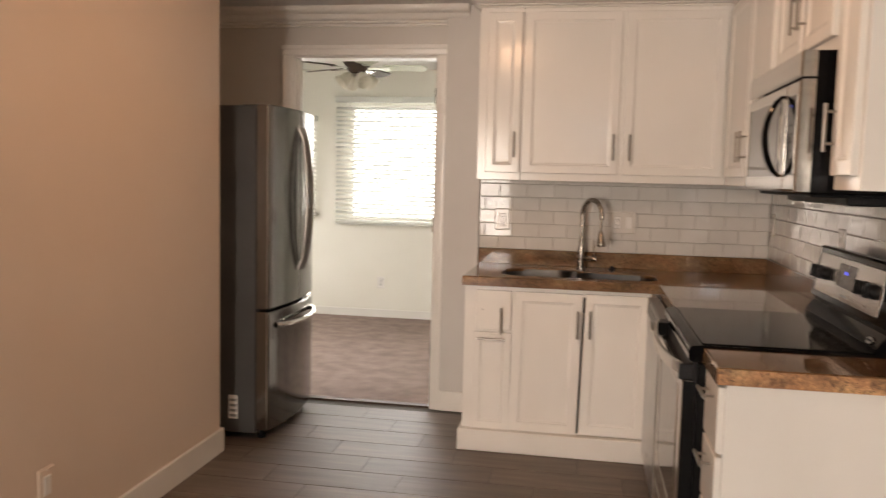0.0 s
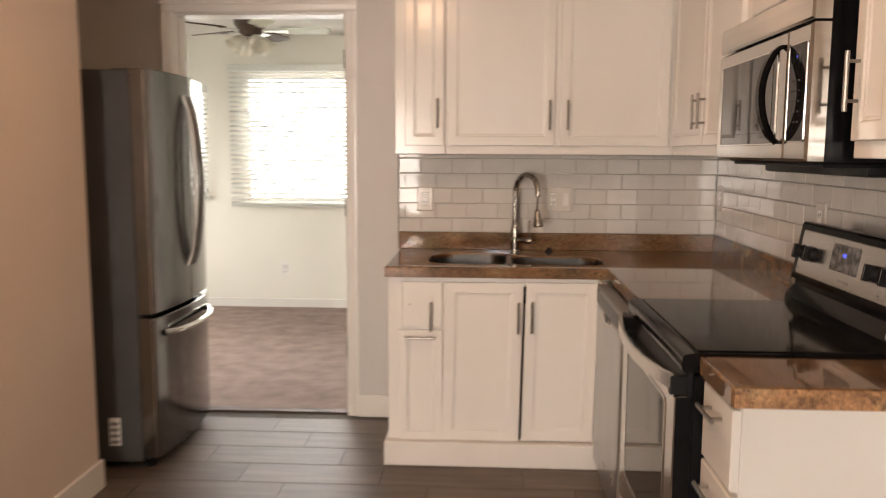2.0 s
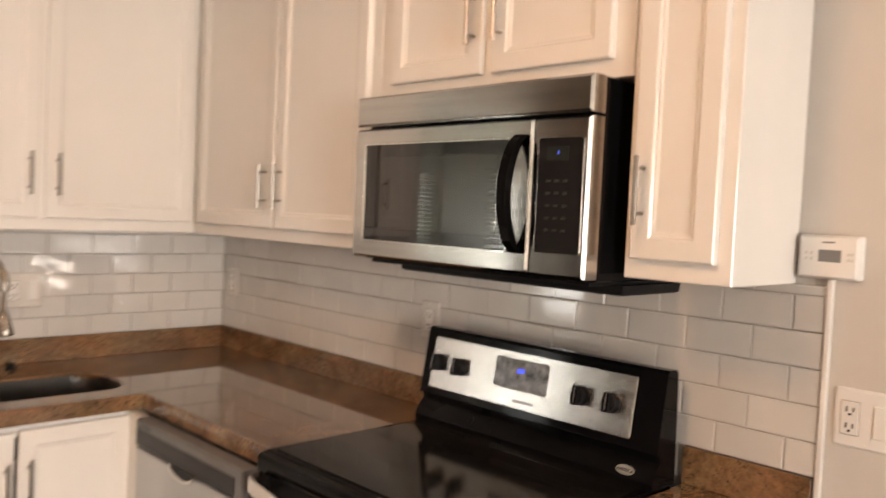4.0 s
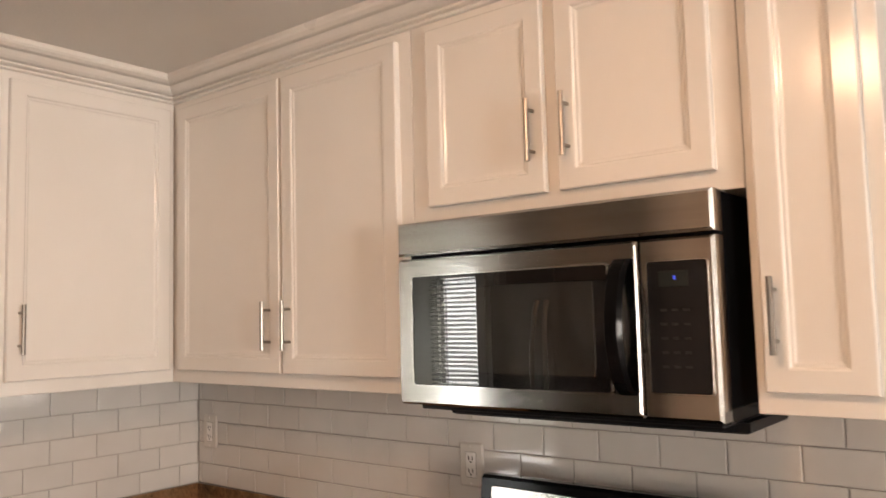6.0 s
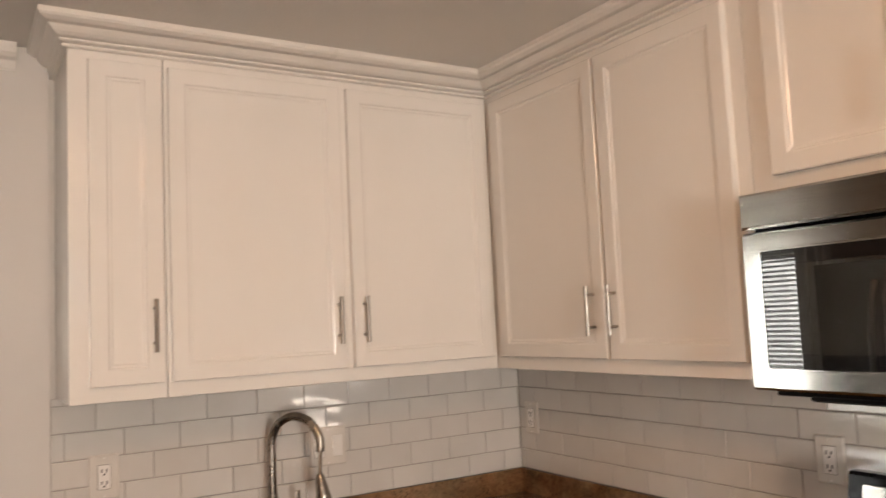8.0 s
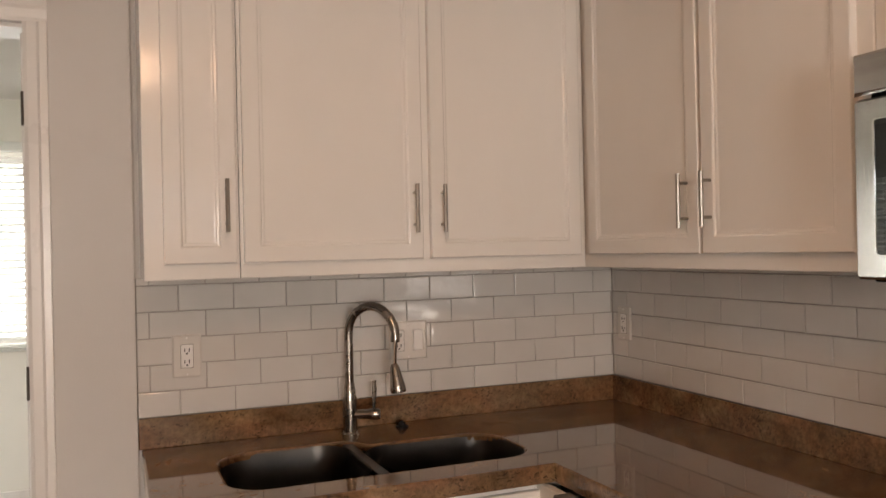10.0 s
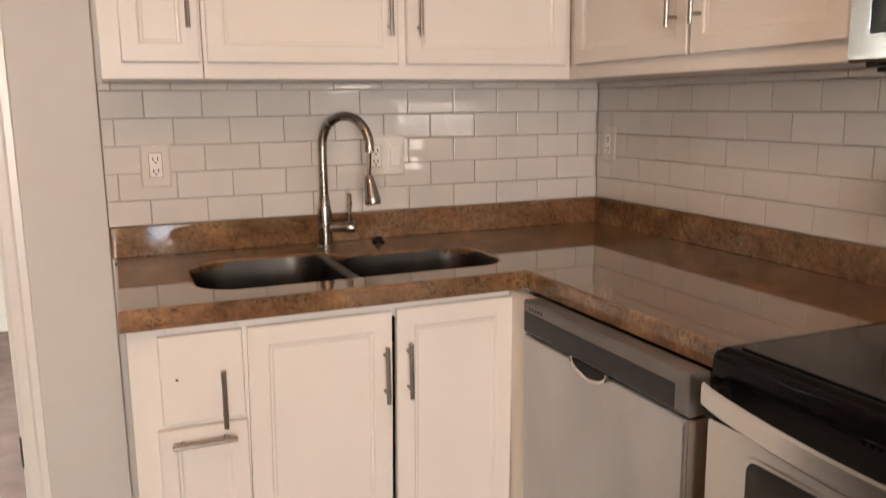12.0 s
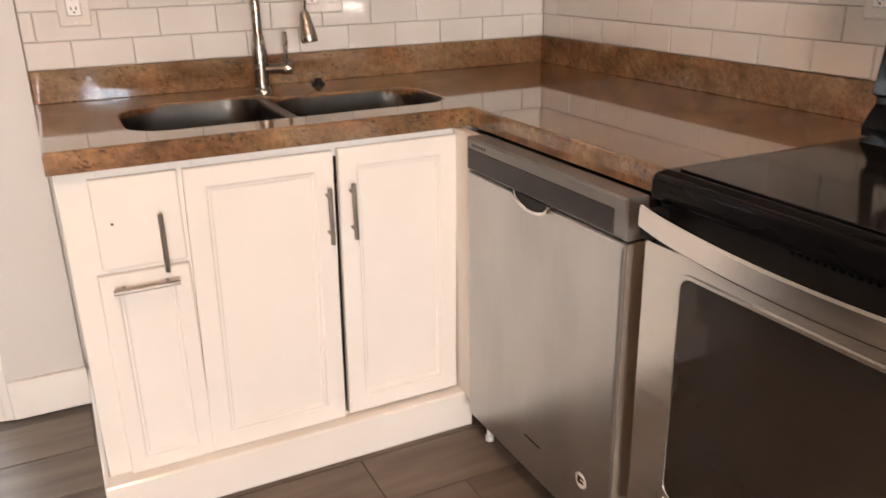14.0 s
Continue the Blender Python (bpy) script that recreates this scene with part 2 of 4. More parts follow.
print_grey = surface("grey_print", (0.20, 0.20, 0.20), (0.25, 0.25, 0.25), 20, 0.5)

# ---- mesh helpers ----


def where(ob):
    here = ob.matrix_parent_inverse @ ob.matrix_basis
    return where(ob.parent) @ here if ob.parent else ob.matrix_basis.copy()


def part(name, bm, material, parent=None, label="", smooth=False, kind="", crease=35):
    """Links a bmesh, drawn in the world's metres, as one mesh under a thing or a part."""
    bmesh.ops.recalc_face_normals(bm, faces=bm.faces)
    me = bpy.data.meshes.new(name)
    bm.to_mesh(me)
    bm.free()
    me.materials.append(material)
    if smooth:
        me.shade_smooth()
        me.set_sharp_from_angle(angle=radians(crease))
    ob = new(name, me)
    if parent:
        ob.parent = parent
        ob.matrix_parent_inverse = where(parent).inverted()
    return tagged(ob, label, kind=kind)


def thing(name, x, y, z, label, category, group="", kind=""):
    ob = new(name)
    ob.location = (x, y, z)
    ob.empty_display_size = 0.05
    return tagged(ob, label, category, group, kind)


def box(bm, x0, x1, y0, y1, z0, z1, bev=0.0, seg=1):
    vs = bmesh.ops.create_cube(bm, size=1.0)["verts"]
    for v in vs:
        v.co = Vector(((x0 + x1) / 2 + v.co.x * (x1 - x0), (y0 + y1) / 2 + v.co.y * (y1 - y0), (z0 + z1) / 2 + v.co.z * (z1 - z0)))
    if bev:
        es = list({e for v in vs for e in v.link_edges})
        bmesh.ops.bevel(bm, geom=es, offset=bev, segments=seg, profile=0.6, affect="EDGES")
    return bm


def boxed(x0, x1, y0, y1, z0, z1, bev=0.0, seg=1):
    return box(bmesh.new(), x0, x1, y0, y1, z0, z1, bev, seg)


def rings(bm, loops, cap_start=True, cap_end=True):
    """Skins closed rings of equal length one to the next."""
    made = [[bm.verts.new(c) for c in loop] for loop in loops]
    for a, b in zip(made, made[1:]):
        for i in range(len(a)):
            j = (i + 1) % len(a)
            bm.faces.new((a[i], a[j], b[j], b[i]))
    if cap_start:
        bm.faces.new(list(reversed(made[0])))
    if cap_end:
        bm.faces.new(made[-1])
    return bm


def tube(bm, points, radius, n=12, radii=None):
    pts = [Vector(p) for p in points]
    loops = []
    side = None
    for i, p in enumerate(pts):
        way = (pts[min(i + 1, len(pts) - 1)] - pts[max(i - 1, 0)]).normalized()
        if side is None:
            side = way.orthogonal().normalized()
        side = (side - way * side.dot(way)).normalized()
        up = way.cross(side)
        r = radii[i] if radii else radius
        loops.append([p + (side * math.cos(a) + up * math.sin(a)) * r for a in (2 * math.pi * k / n for k in range(n))])
    return rings(bm, loops)


def lathe(bm, profile, centre, axis=(0, 0, 1), n=24):
    """Turns (radius, height) pairs about an axis that starts at centre."""
    ax = Vector(axis).normalized()
    side = ax.orthogonal().normalized()
    up = ax.cross(side)
    loops = []
    for r, h in profile:
        r = max(r, 0.0004)
        loops.append([Vector(centre) + ax * h + (side * math.cos(a) + up * math.sin(a)) * r for a in (2 * math.pi * k / n for k in range(n))])
    return rings(bm, loops)


def extruded(bm, outline, place, w0, w1):
    """Pushes a flat outline of (u, v) along w by place(u, v, w)."""
    return rings(bm, [[place(u, v, w0) for u, v in outline], [place(u, v, w1) for u, v in outline]])


def filleted(corners, radius, n=5):
    """A polygon with rounded corners."""
    out = []
    cs = [Vector((*c, 0)) for c in corners]
    for i, c in enumerate(cs):
        a, b = (cs[i - 1] - c).normalized(), (cs[(i + 1) % len(cs)] - c).normalized()
        ang = a.angle(b)
        r = radius[i] if isinstance(radius, (list, tuple)) else radius
        cut = r / math.tan(ang / 2)
        mid = c + (a + b).normalized() * (r / math.sin(ang / 2))
        p, q = c + a * cut, c + b * cut
        a0 = math.atan2(p.y - mid.y, p.x - mid.x)
        da = math.atan2(q.y - mid.y, q.x - mid.x) - a0
        da = (da + math.pi) % (2 * math.pi) - math.pi
        out += [(mid.x + r * math.cos(a0 + da * k / n), mid.y + r * math.sin(a0 + da * k / n)) for k in range(n + 1)]
    return out


def rect(u0, u1, v0, v1, inset=0.0):
    return [(u0 + inset, v0 + inset), (u1 - inset, v0 + inset), (u1 - inset, v1 - inset), (u0 + inset, v1 - inset)]


def south(plane):
    """Front faces that look to -y: across x, up z, out -y."""
    return lambda u, v, d: Vector((u, plane - d, v))


def west(plane):
    """Front faces that look to -x: across y, up z, out -x."""
    return lambda u, v, d: Vector((plane - d, u, v))


def east(plane):
    return lambda u, v, d: Vector((plane + d, u, v))


def stepped(f, u0, u1, v0, v1, steps, radius=0.0, cap_end=True):
    """A moulded panel: rectangles inset and raised step by step."""
    loops = []
    for inset, d in steps:
        r = rect(u0, u1, v0, v1, inset)
        if radius:
            r = filleted(r, max(0.002, radius - inset * 0.6), 4)
        loops.append([f(u, v, d) for u, v in r])
    return rings(bmesh.new(), loops, cap_start=cap_end, cap_end=cap_end)


def panel_door(name, parent, f, u0, u1, v0, v1, stile=0.047, thick=0.019):
    t = thick
    steps = [(0, 0), (0, t - 0.003), (0.003, t), (stile - 0.006, t), (stile - 0.003, t - 0.001), (stile, t - 0.0045), (stile + 0.005, t - 0.005), (stile + 0.009, t - 0.0075), (stile + 0.013, t - 0.008)]
    return part(name, stepped(f, u0, u1, v0, v1, steps), cabinet_paint, parent)


def slab_door(name, parent, f, u0, u1, v0, v1, thick=0.019):
    return part(name, stepped(f, u0, u1, v0, v1, [(0, 0), (0, thick - 0.003), (0.003, thick)]), cabinet_paint, parent)


def bar_handle(parent, f, u, v, length=0.14, upright=True, base=0.019):
    bm = bmesh.new()
    h, reach = length / 2, base + 0.030
    a, b = ((u, v - h), (u, v + h)) if upright else ((u - h, v), (u + h, v))
    tube(bm, [f(*a, reach), f(*b, reach)], 0.0058, 10)
    for s in (-0.66, 0.66):
        c = (u, v + s * h) if upright else (u + s * h, v)
        tube(bm, [f(*c, base - 0.002), f(*c, reach)], 0.0042, 8)
    return part("handle", bm, handle_steel, parent, "brushed steel bar handle", smooth=True)


# ---- plan ----
NORTH, EAST = 5.0, 1.0          # sink wall and range wall
CEIL = 2.42
TOP = 0.915                     # worktop
LOW = 1.412                     # underside of the wall cabinets
FACE_N, FACE_E = 4.69, 0.69     # fronts of the wall cabinets


def structure(name, bm, material, label, category):
    ob = part(name, bm, material, label=label, kind="structure")
    ob["category"] = category
    return ob


def wall_with_holes(along, a0, a1, b0, b1, z0, z1, holes):
    """A wall in boxes round its openings (start, end, sill, head), which stand in order."""
    bm = bmesh.new()

    def piece(s, e, lo, hi):
        if e - s > 1e-4 and hi - lo > 1e-4:
            box(bm, *((s, e, b0, b1) if along == "x" else (b0, b1, s, e)), lo, hi)
    at = a0
    for s, e, lo, hi in holes:
        piece(at, s, z0, z1)
        piece(s, e, z0, lo)
        piece(s, e, hi, z1)
        at = e
    piece(at, a1, z0, z1)
    return bm


structure("wall_north", wall_with_holes("x", -4.12, 1.12, 5.0, 5.12, 0, 2.52, [(-1.835, -0.91, 0, 2.14)]), wall_paint, "pale painted wall with an open doorway", "wall")
structure("wall_east", boxed(1.0, 1.12, 1.2, 5.0, 0, 2.52), wall_paint, "pale painted wall behind the range", "wall")
structure("wall_partition", boxed(-1.94, -1.815, 0.2, 3.97, 0, 2.42), greige_paint, "smooth beige painted partition wall", "wall")
structure("wall_alcove", boxed(-2.62, -2.5, 3.85, 5.0, 0, 2.42), greige_paint, "beige wall at the back of the fridge alcove", "wall")
structure("wall_alcove_side", boxed(-2.5, -1.94, 3.73, 3.85, 0, 2.42), greige_paint, "beige side wall of the fridge alcove", "wall")
structure("wall_living_north", boxed(-4.0, -1.94, 0.08, 0.2, 0, 2.42), greige_paint, "beige wall of the room behind", "wall")
# unseen east and south walls get the palest paint to bounce light forward
structure("wall_living_east_return", boxed(1.12, 3.2, 1.2, 1.32, 0, 2.42), bedroom_paint, "unseen wall of the room behind, made pale to bounce light", "wall")
structure("wall_living_west", boxed(-4.12, -4.0, -3.72, 0.2, 0, 2.52), greige_paint, "beige wall of the room behind", "wall")
structure("wall_living_east", boxed(3.2, 3.32, -3.72, 1.32, 0, 2.52), bedroom_paint, "unseen wall of the room behind, made pale to bounce light", "wall")
structure("wall_south", wall_with_holes("x", -4.0, 3.2, -3.72, -3.6, 0, 2.42, [(-2.50, -1.22, 0.45, 2.0), (-0.28, 0.34, 1.95, 2.27)]), bedroom_paint, "unseen wall, made pale to bounce light, with a wide and a small high window", "wall")
structure("wall_bedroom_north", wall_with_holes("x", -4.12, 0.72, 7.95, 8.07, 0, 2.52, [(-3.75, -2.705, 1.02, 1.96), (-2.36, -1.0, 0.96, 2.10)]), bedroom_paint, "cream painted wall with two windows", "wall")
structure("wall_bedroom_west", wall_with_holes("y", 5.12, 7.95, -4.12, -4.0, 0, 2.52, [(5.7, 7.2, 0.50, 2.01)]), bedroom_paint, "cream painted wall with a window", "wall")
structure("wall_bedroom_east", boxed(0.6, 0.72, 5.12, 7.95, 0, 2.52), bedroom_paint, "cream painted bedroom wall", "wall")
structure("wall_bedroom_south", wall_with_holes("x", -4.0, 0.6, 5.12, 5.13, 0, 2.44, [(-1.835, -0.91, 0, 2.14)]), bedroom_paint, "cream painted bedroom side of the wall", "wall")
bm = boxed(-4.0, 3.2, -3.6, 1.2, CEIL, 2.52)
box(bm, -2.6, 1.0, 1.2, 5.0, CEIL, 2.52)
structure("ceiling", bm, ceiling_paint, "flat off-white painted ceiling", "ceiling")
structure("ceiling_bedroom", boxed(-4.0, 0.6, 5.12, 7.95, 2.44, 2.52), ceiling_paint, "off-white bedroom ceiling", "ceiling")
structure("carpet", boxed(-4.0, 0.6, 5.045, 7.95, -0.06, 0.004), carpet, "mottled mauve-brown bedroom carpet", "carpet")
bm = boxed(-4.0, 3.2, -3.6, 0.2, -0.06, -0.004)
box(bm, -1.9, 1.06, 0.2, 3.8, -0.06, -0.004)
box(bm, -2.5, 1.06, 3.8, 5.045, -0.06, -0.004)
box(bm, 1.06, 3.2, 0.2, 1.26, -0.06, -0.004)
floor = structure("floor", bm, floor_grout, "grey-brown wood-look plank tile floor", "floor")
structure("ground", boxed(-60, 60, -60, 60, -0.30, -0.20), concrete, "bare ground outside the windows", "ground")

# crown mouldings: over the wall cabinets and along the door wall
PROFILE = [(0, 0), (0.012, 0.0), (0.015, 0.003), (0.014, 0.008), (0.004, 0.0095), (0.019, 0.014), (0.022, 0.017), (0.021, 0.021), (0.010, 0.0228), (0.027, 0.027), (0.036, 0.033), (0.044, 0.041), (0.049, 0.047), (0.036, 0.0487), (0.057, 0.053), (0.070, 0.060), (0.074, 0.066), (0.074, 0.0795), (0, 0.0795)]
CZ = 2.340


def crown_run(name, label, pts_out):
    """A moulding along a line of (x, y, outward x, outward y) stations."""
    bm = bmesh.new()
    rings(bm, [[Vector((x + ox * d, y + oy * d, CZ + h)) for d, h in PROFILE] for x, y, ox, oy in pts_out])
    return structure(name, bm, trim_paint, label, "crown moulding")


crown_run("trim_crown_cabinets", "white crown moulding over the wall cabinets",
          [(-0.636, NORTH - 0.002, -1, 0), (-0.636, FACE_N, -1, -1), (FACE_E, FACE_N, -1, -1), (FACE_E, 2.574, -1, -1), (EAST - 0.002, 2.574, 0, -1)])
bm = bmesh.new()
rings(bm, [[Vector((x, NORTH - 0.001 - d * 0.95, 2.305 + h * 1.44)) for d, h in PROFILE] for x in (-2.5, -0.737)])
structure("trim_crown_wall", bm, trim_paint, "white crown moulding over the doorway", "crown moulding")
# plain bulkhead closing the gap above the wall cabinets
bm = boxed(-0.634, 0.998, FACE_N + 0.004, 4.998, 2.345, CEIL - 0.002)
box(bm, FACE_E + 0.004, 0.998, 2.578, FACE_N + 0.004, 2.345, CEIL - 0.002)
structure("trim_cabinet_top", bm, cabinet_paint, "white filler above the wall cabinets", "trim")


def baseboard(name, x0, x1, y0, y1, h=0.122):
    bm = boxed(x0, x1, y0, y1, 0, h, 0.003)
    return structure(name, bm, trim_paint, "white painted baseboard", "baseboard")


baseboard("baseboard_partition", -1.815, -1.799, 0.2, 3.986)
baseboard("baseboard_partition_end", -1.94, -1.8155, 3.97, 3.986)
structure("wall_door_pier", boxed(-0.866, -0.653, 4.970, 5.0, 0, 2.42), pier_paint, "off-white painted strip of wall beside the doorway", "wall")
baseboard("baseboard_door_wall", -0.866, -0.6495, 4.952, 4.970, 0.122)
baseboard("baseboard_bedroom_north", -4.0, 0.6, 7.936, 7.95, 0.082)
baseboard("baseboard_bedroom_west", -4.0, -3.986, 5.13, 7.936, 0.082)
baseboard("baseboard_bedroom_east", 0.586, 0.6, 5.13, 7.936, 0.082)
baseboard("baseboard_east", 0.984, 1.0, 1.2, 2.55)

# doorway: jambs, stepped casings and dark hinges
door_frame = thing("door_1", -1.34, 5.0, 0, "white painted door frame with dark hinges, no door leaf in view", "door frame", kind="structure")
part("jamb", boxed(-1.835, -1.815, 4.998, 5.132, 0, 2.12, 0.002), trim_paint, door_frame)
part("jamb", boxed(-0.93, -0.91, 4.998, 5.132, 0, 2.12, 0.002), trim_paint, door_frame)
part("head_jamb", boxed(-1.835, -0.91, 4.998, 5.132, 2.12, 2.14, 0.002), trim_paint, door_frame)
part("stop", boxed(-0.942, -0.93, 5.06, 5.09, 0, 2.12, 0.002), trim_paint, door_frame)
part("stop", boxed(-1.815, -1.803, 5.06, 5.09, 0, 2.12, 0.002), trim_paint, door_frame)
for sx, x in ((-1, -1.828), (1, -0.928)):
    bm = bmesh.new()
    out = [(0, 0), (0, 0.028), (0.010, 0.032), (0.034, 0.034), (0.042, 0.038), (0.060, 0.038), (0.062, 0.035), (0.062, 0)]
    extruded(bm, out, lambda u, v, w: Vector((x + sx * u, NORTH - v, w)), 0.0, 2.132)
    part("casing", bm, trim_paint, door_frame)
bm = bmesh.new()
extruded(bm, out, lambda u, v, w: Vector((w, NORTH - v, 2.132 + u)), -1.890, -0.866)
part("head_casing", bm, trim_paint, door_frame)
for z in (0.37, 1.13, 1.895):
    bm = boxed(-0.934, -0.929, 5.000, 5.045, z - 0.045, z + 0.045, 0.001)
    tube(bm, [(-0.932, 4.997, z - 0.047), (-0.932, 4.997, z + 0.047)], 0.006, 8)
    part("hinge", bm, hinge_metal, door_frame, "dark bronze hinge leaf")
part("threshold", boxed(-1.815, -0.93, 5.0, 5.055, -0.01, 0.007, 0.002), wood_dark, door_frame, "dark thin strip where carpet meets tile")

# ---- windows and blinds ----


def blind(x_mid, y, z0, z1, width, turn, label):
    """A venetian blind: valance, tilted slats, bottom rail and wand, drawn across x and turned."""
    top = new("window_blind")
    top.matrix_basis = pose(x_mid, y, z0, 0, 0, turn)
    tagged(top, label, "window blind", "white venetian blinds")
    h = z1 - z0

    def add(name, bm, material, lab=""):
        ob = part(name, bm, material, None, lab)
        ob.parent = top
        return ob
    add("valance", boxed(-width / 2 - 0.006, width / 2 + 0.006, -0.038, 0.03, h - 0.055, h, 0.004), slat_white)
    add("bottom_rail", boxed(-width / 2, width / 2, -0.024, 0.024, 0, 0.018, 0.004), slat_white)
    bm = bmesh.new()
    tube(bm, [(-width / 2 + 0.10, -0.045, h - 0.06), (-width / 2 + 0.105, -0.047, h * 0.45)], 0.004, 6)
    add("wand", bm, slat_white)
    first = None
    pitch, n = 0.0425, int((h - 0.09) / 0.0425)
    for k in range(n):
        z = 0.038 + k * pitch
        if first is None:
            bm = bmesh.new()
            arc = [(-0.025, -0.0015), (-0.012, 0.001), (0, 0.002), (0.012, 0.001), (0.025, -0.0015)]
            outl = arc + [(a, b - 0.0028) for a, b in reversed(arc)]
            ca, sa = math.cos(radians(SLAT)), math.sin(radians(SLAT))
            extruded(bm, outl, lambda u, v, w: Vector((w, u * ca - v * sa, u * sa + v * ca)), -width / 2, width / 2)
            first = add("slat", bm, slat_white)
        else:
            first2 = first.copy()
            scene.collection.objects.link(first2)
        ob = first if k == 0 else first2
        ob.location = (0, 0, z)
    for s in (-0.36, 0.0, 0.36):
        bm = bmesh.new()
        tube(bm, [(s * width, -0.028, 0.01), (s * width, -0.028, h - 0.05)], 0.0012, 5)
        add("ladder_cord", bm, slat_white)
    return top


def window(name, f, u0, u1, v0, v1, rails=1, label="white framed window"):
    w = thing(name, *f((u0 + u1) / 2, v0, -0.06), label, "window", kind="structure")
    bm = stepped(f, u0, u1, v0, v1, [(0, -0.09), (0, -0.04), (0.045, -0.04), (0.045, -0.09)], cap_end=False)
    part("window_frame", bm, trim_paint, w)
    part("sill", stepped(f, u0 - 0.03, u1 + 0.03, v0 - 0.025, v0 - 0.003, [(0, -0.03), (0, 0.022), (0.003, 0.025)]), trim_paint, w)
    if not rails:
        p = part("pane", stepped(f, u0 + 0.045, u1 - 0.045, v0 + 0.045, v1 - 0.045, [(0, -0.068), (0, -0.064)]), pane_glass, w)
        p.visible_shadow = False
        return w
    mid = (u0 + u1) / 2
    part("mullion", stepped(f, mid - 0.018, mid + 0.018, v0 + 0.045, v1 - 0.045, [(0, -0.085), (0, -0.045), (0.002, -0.043)]), trim_paint, w)
    for a, b in ((u0 + 0.045, mid - 0.018), (mid + 0.018, u1 - 0.045)):
        p = part("pane", stepped(f, a, b, v0 + 0.045, v1 - 0.045, [(0, -0.068), (0, -0.064)]), pane_glass, w)
        p.visible_shadow = False
    return w


window("window_1", south(7.95), -2.36, -1.0, 0.96, 2.10, 0)
window("window_2", south(7.95), -3.75, -2.705, 1.02, 1.96, 0)
window("window_3", east(-4.0), 5.7, 7.2, 0.50, 2.01)
window("window_4", lambda u, v, d: Vector((u, -3.6 + d, v)), -2.50, -1.22, 0.45, 2.0)
window("window_5", lambda u, v, d: Vector((u, -3.6 + d, v)), -0.28, 0.34, 1.95, 2.27, 0, "small high window beside the wide one")
blind(-1.71, 7.905, 0.925, 2.175, 1.53, 0, "white venetian blind with open slats, blown bright by daylight")
blind(-3.25, 7.905, 0.985, 1.99, 1.13, 0, "smaller white venetian blind with open slats")
blind(-3.955, 6.45, 0.46, 2.05, 1.60, 90, "white venetian blind on the side window")

# ---- bedroom fan ----
FX, FY, FZ = -1.80, 6.3, 2.25
fan = thing("ceiling_fan", FX, FY, 2.44, "dark bronze ceiling fan, two blades coloured as reflecting daylight, and frosted light shades", "ceiling fan")
part("housing", lathe(bmesh.new(), [(0.06, 0.19), (0.065, 0.16), (0.03, 0.15), (0.03, 0.10), (0.10, 0.09), (0.115, 0.06), (0.11, 0.02), (0.085, -0.01), (0.075, -0.035), (0.06, -0.05), (0.0, -0.05)], (FX, FY, FZ)), wood_dark, fan, "dark bronze motor housing", smooth=True)
part("switch_cup", lathe(bmesh.new(), [(0.045, -0.05), (0.05, -0.06), (0.035, -0.08), (0.012, -0.085), (0.010, -0.11), (0, -0.115)], (FX, FY, FZ)), bright_chrome, fan, smooth=True)
for k in range(5):
    a = radians(8 + 72 * k)
    ca, sa = math.cos(a), math.sin(a)

    def spin(u, v, w, ca=ca, sa=sa):
        return Vector((FX + u * ca - v * sa, FY + u * sa + v * ca, FZ - 0.012 + w - v * 0.2))
    bm = bmesh.new()
    out = filleted([(0.20, -0.055), (0.54, -0.068), (0.54, 0.068), (0.20, 0.055)], [0.02, 0.06, 0.06, 0.02], 5)
    rings(bm, [[spin(u, v, 0.0) for u, v in out], [spin(u, v, 0.006) for u, v in out]])
    # blades 0 and 4 carry the painted reflection
    blade = part("blade", bm, blade_reflecting if k in (0, 4) else wood_dark, fan, "blade with its bright window reflection put into the colour" if k in (0, 4) else "dark wood blade")
    bm = bmesh.new()
    rings(bm, [[spin(u, v, -0.008) for u, v in [(0.08, -0.015), (0.17, -0.02), (0.25, -0.035), (0.25, 0.035), (0.17, 0.02), (0.08, 0.015)]], [spin(u, v, -0.002) for u, v in [(0.08, -0.015), (0.17, -0.02), (0.25, -0.035), (0.25, 0.035), (0.17, 0.02), (0.08, 0.015)]]])
    part("blade_iron", bm, bright_chrome, fan)
for k in range(4):
    a = radians(40 + 90 * k)
    d = Vector((math.cos(a) * 0.75, math.sin(a) * 0.75, -0.66)).normalized()
    c = Vector((FX, FY, FZ - 0.05)) + Vector((d.x, d.y, 0)) * 0.05
    bm = bmesh.new()
    tube(bm, [c - d * 0.02, c + d * 0.03], 0.012, 8)
    part("arm", bm, bright_chrome, fan, smooth=True)
    part("glass_shade", lathe(bmesh.new(), [(0.018, 0.02), (0.035, 0.04), (0.048, 0.075), (0.052, 0.10), (0.062, 0.13), (0.059, 0.13), (0.048, 0.10), (0.044, 0.075), (0.0, 0.045)], c, d, 16), frosted, fan, "frosted glass tulip shade", smooth=True)


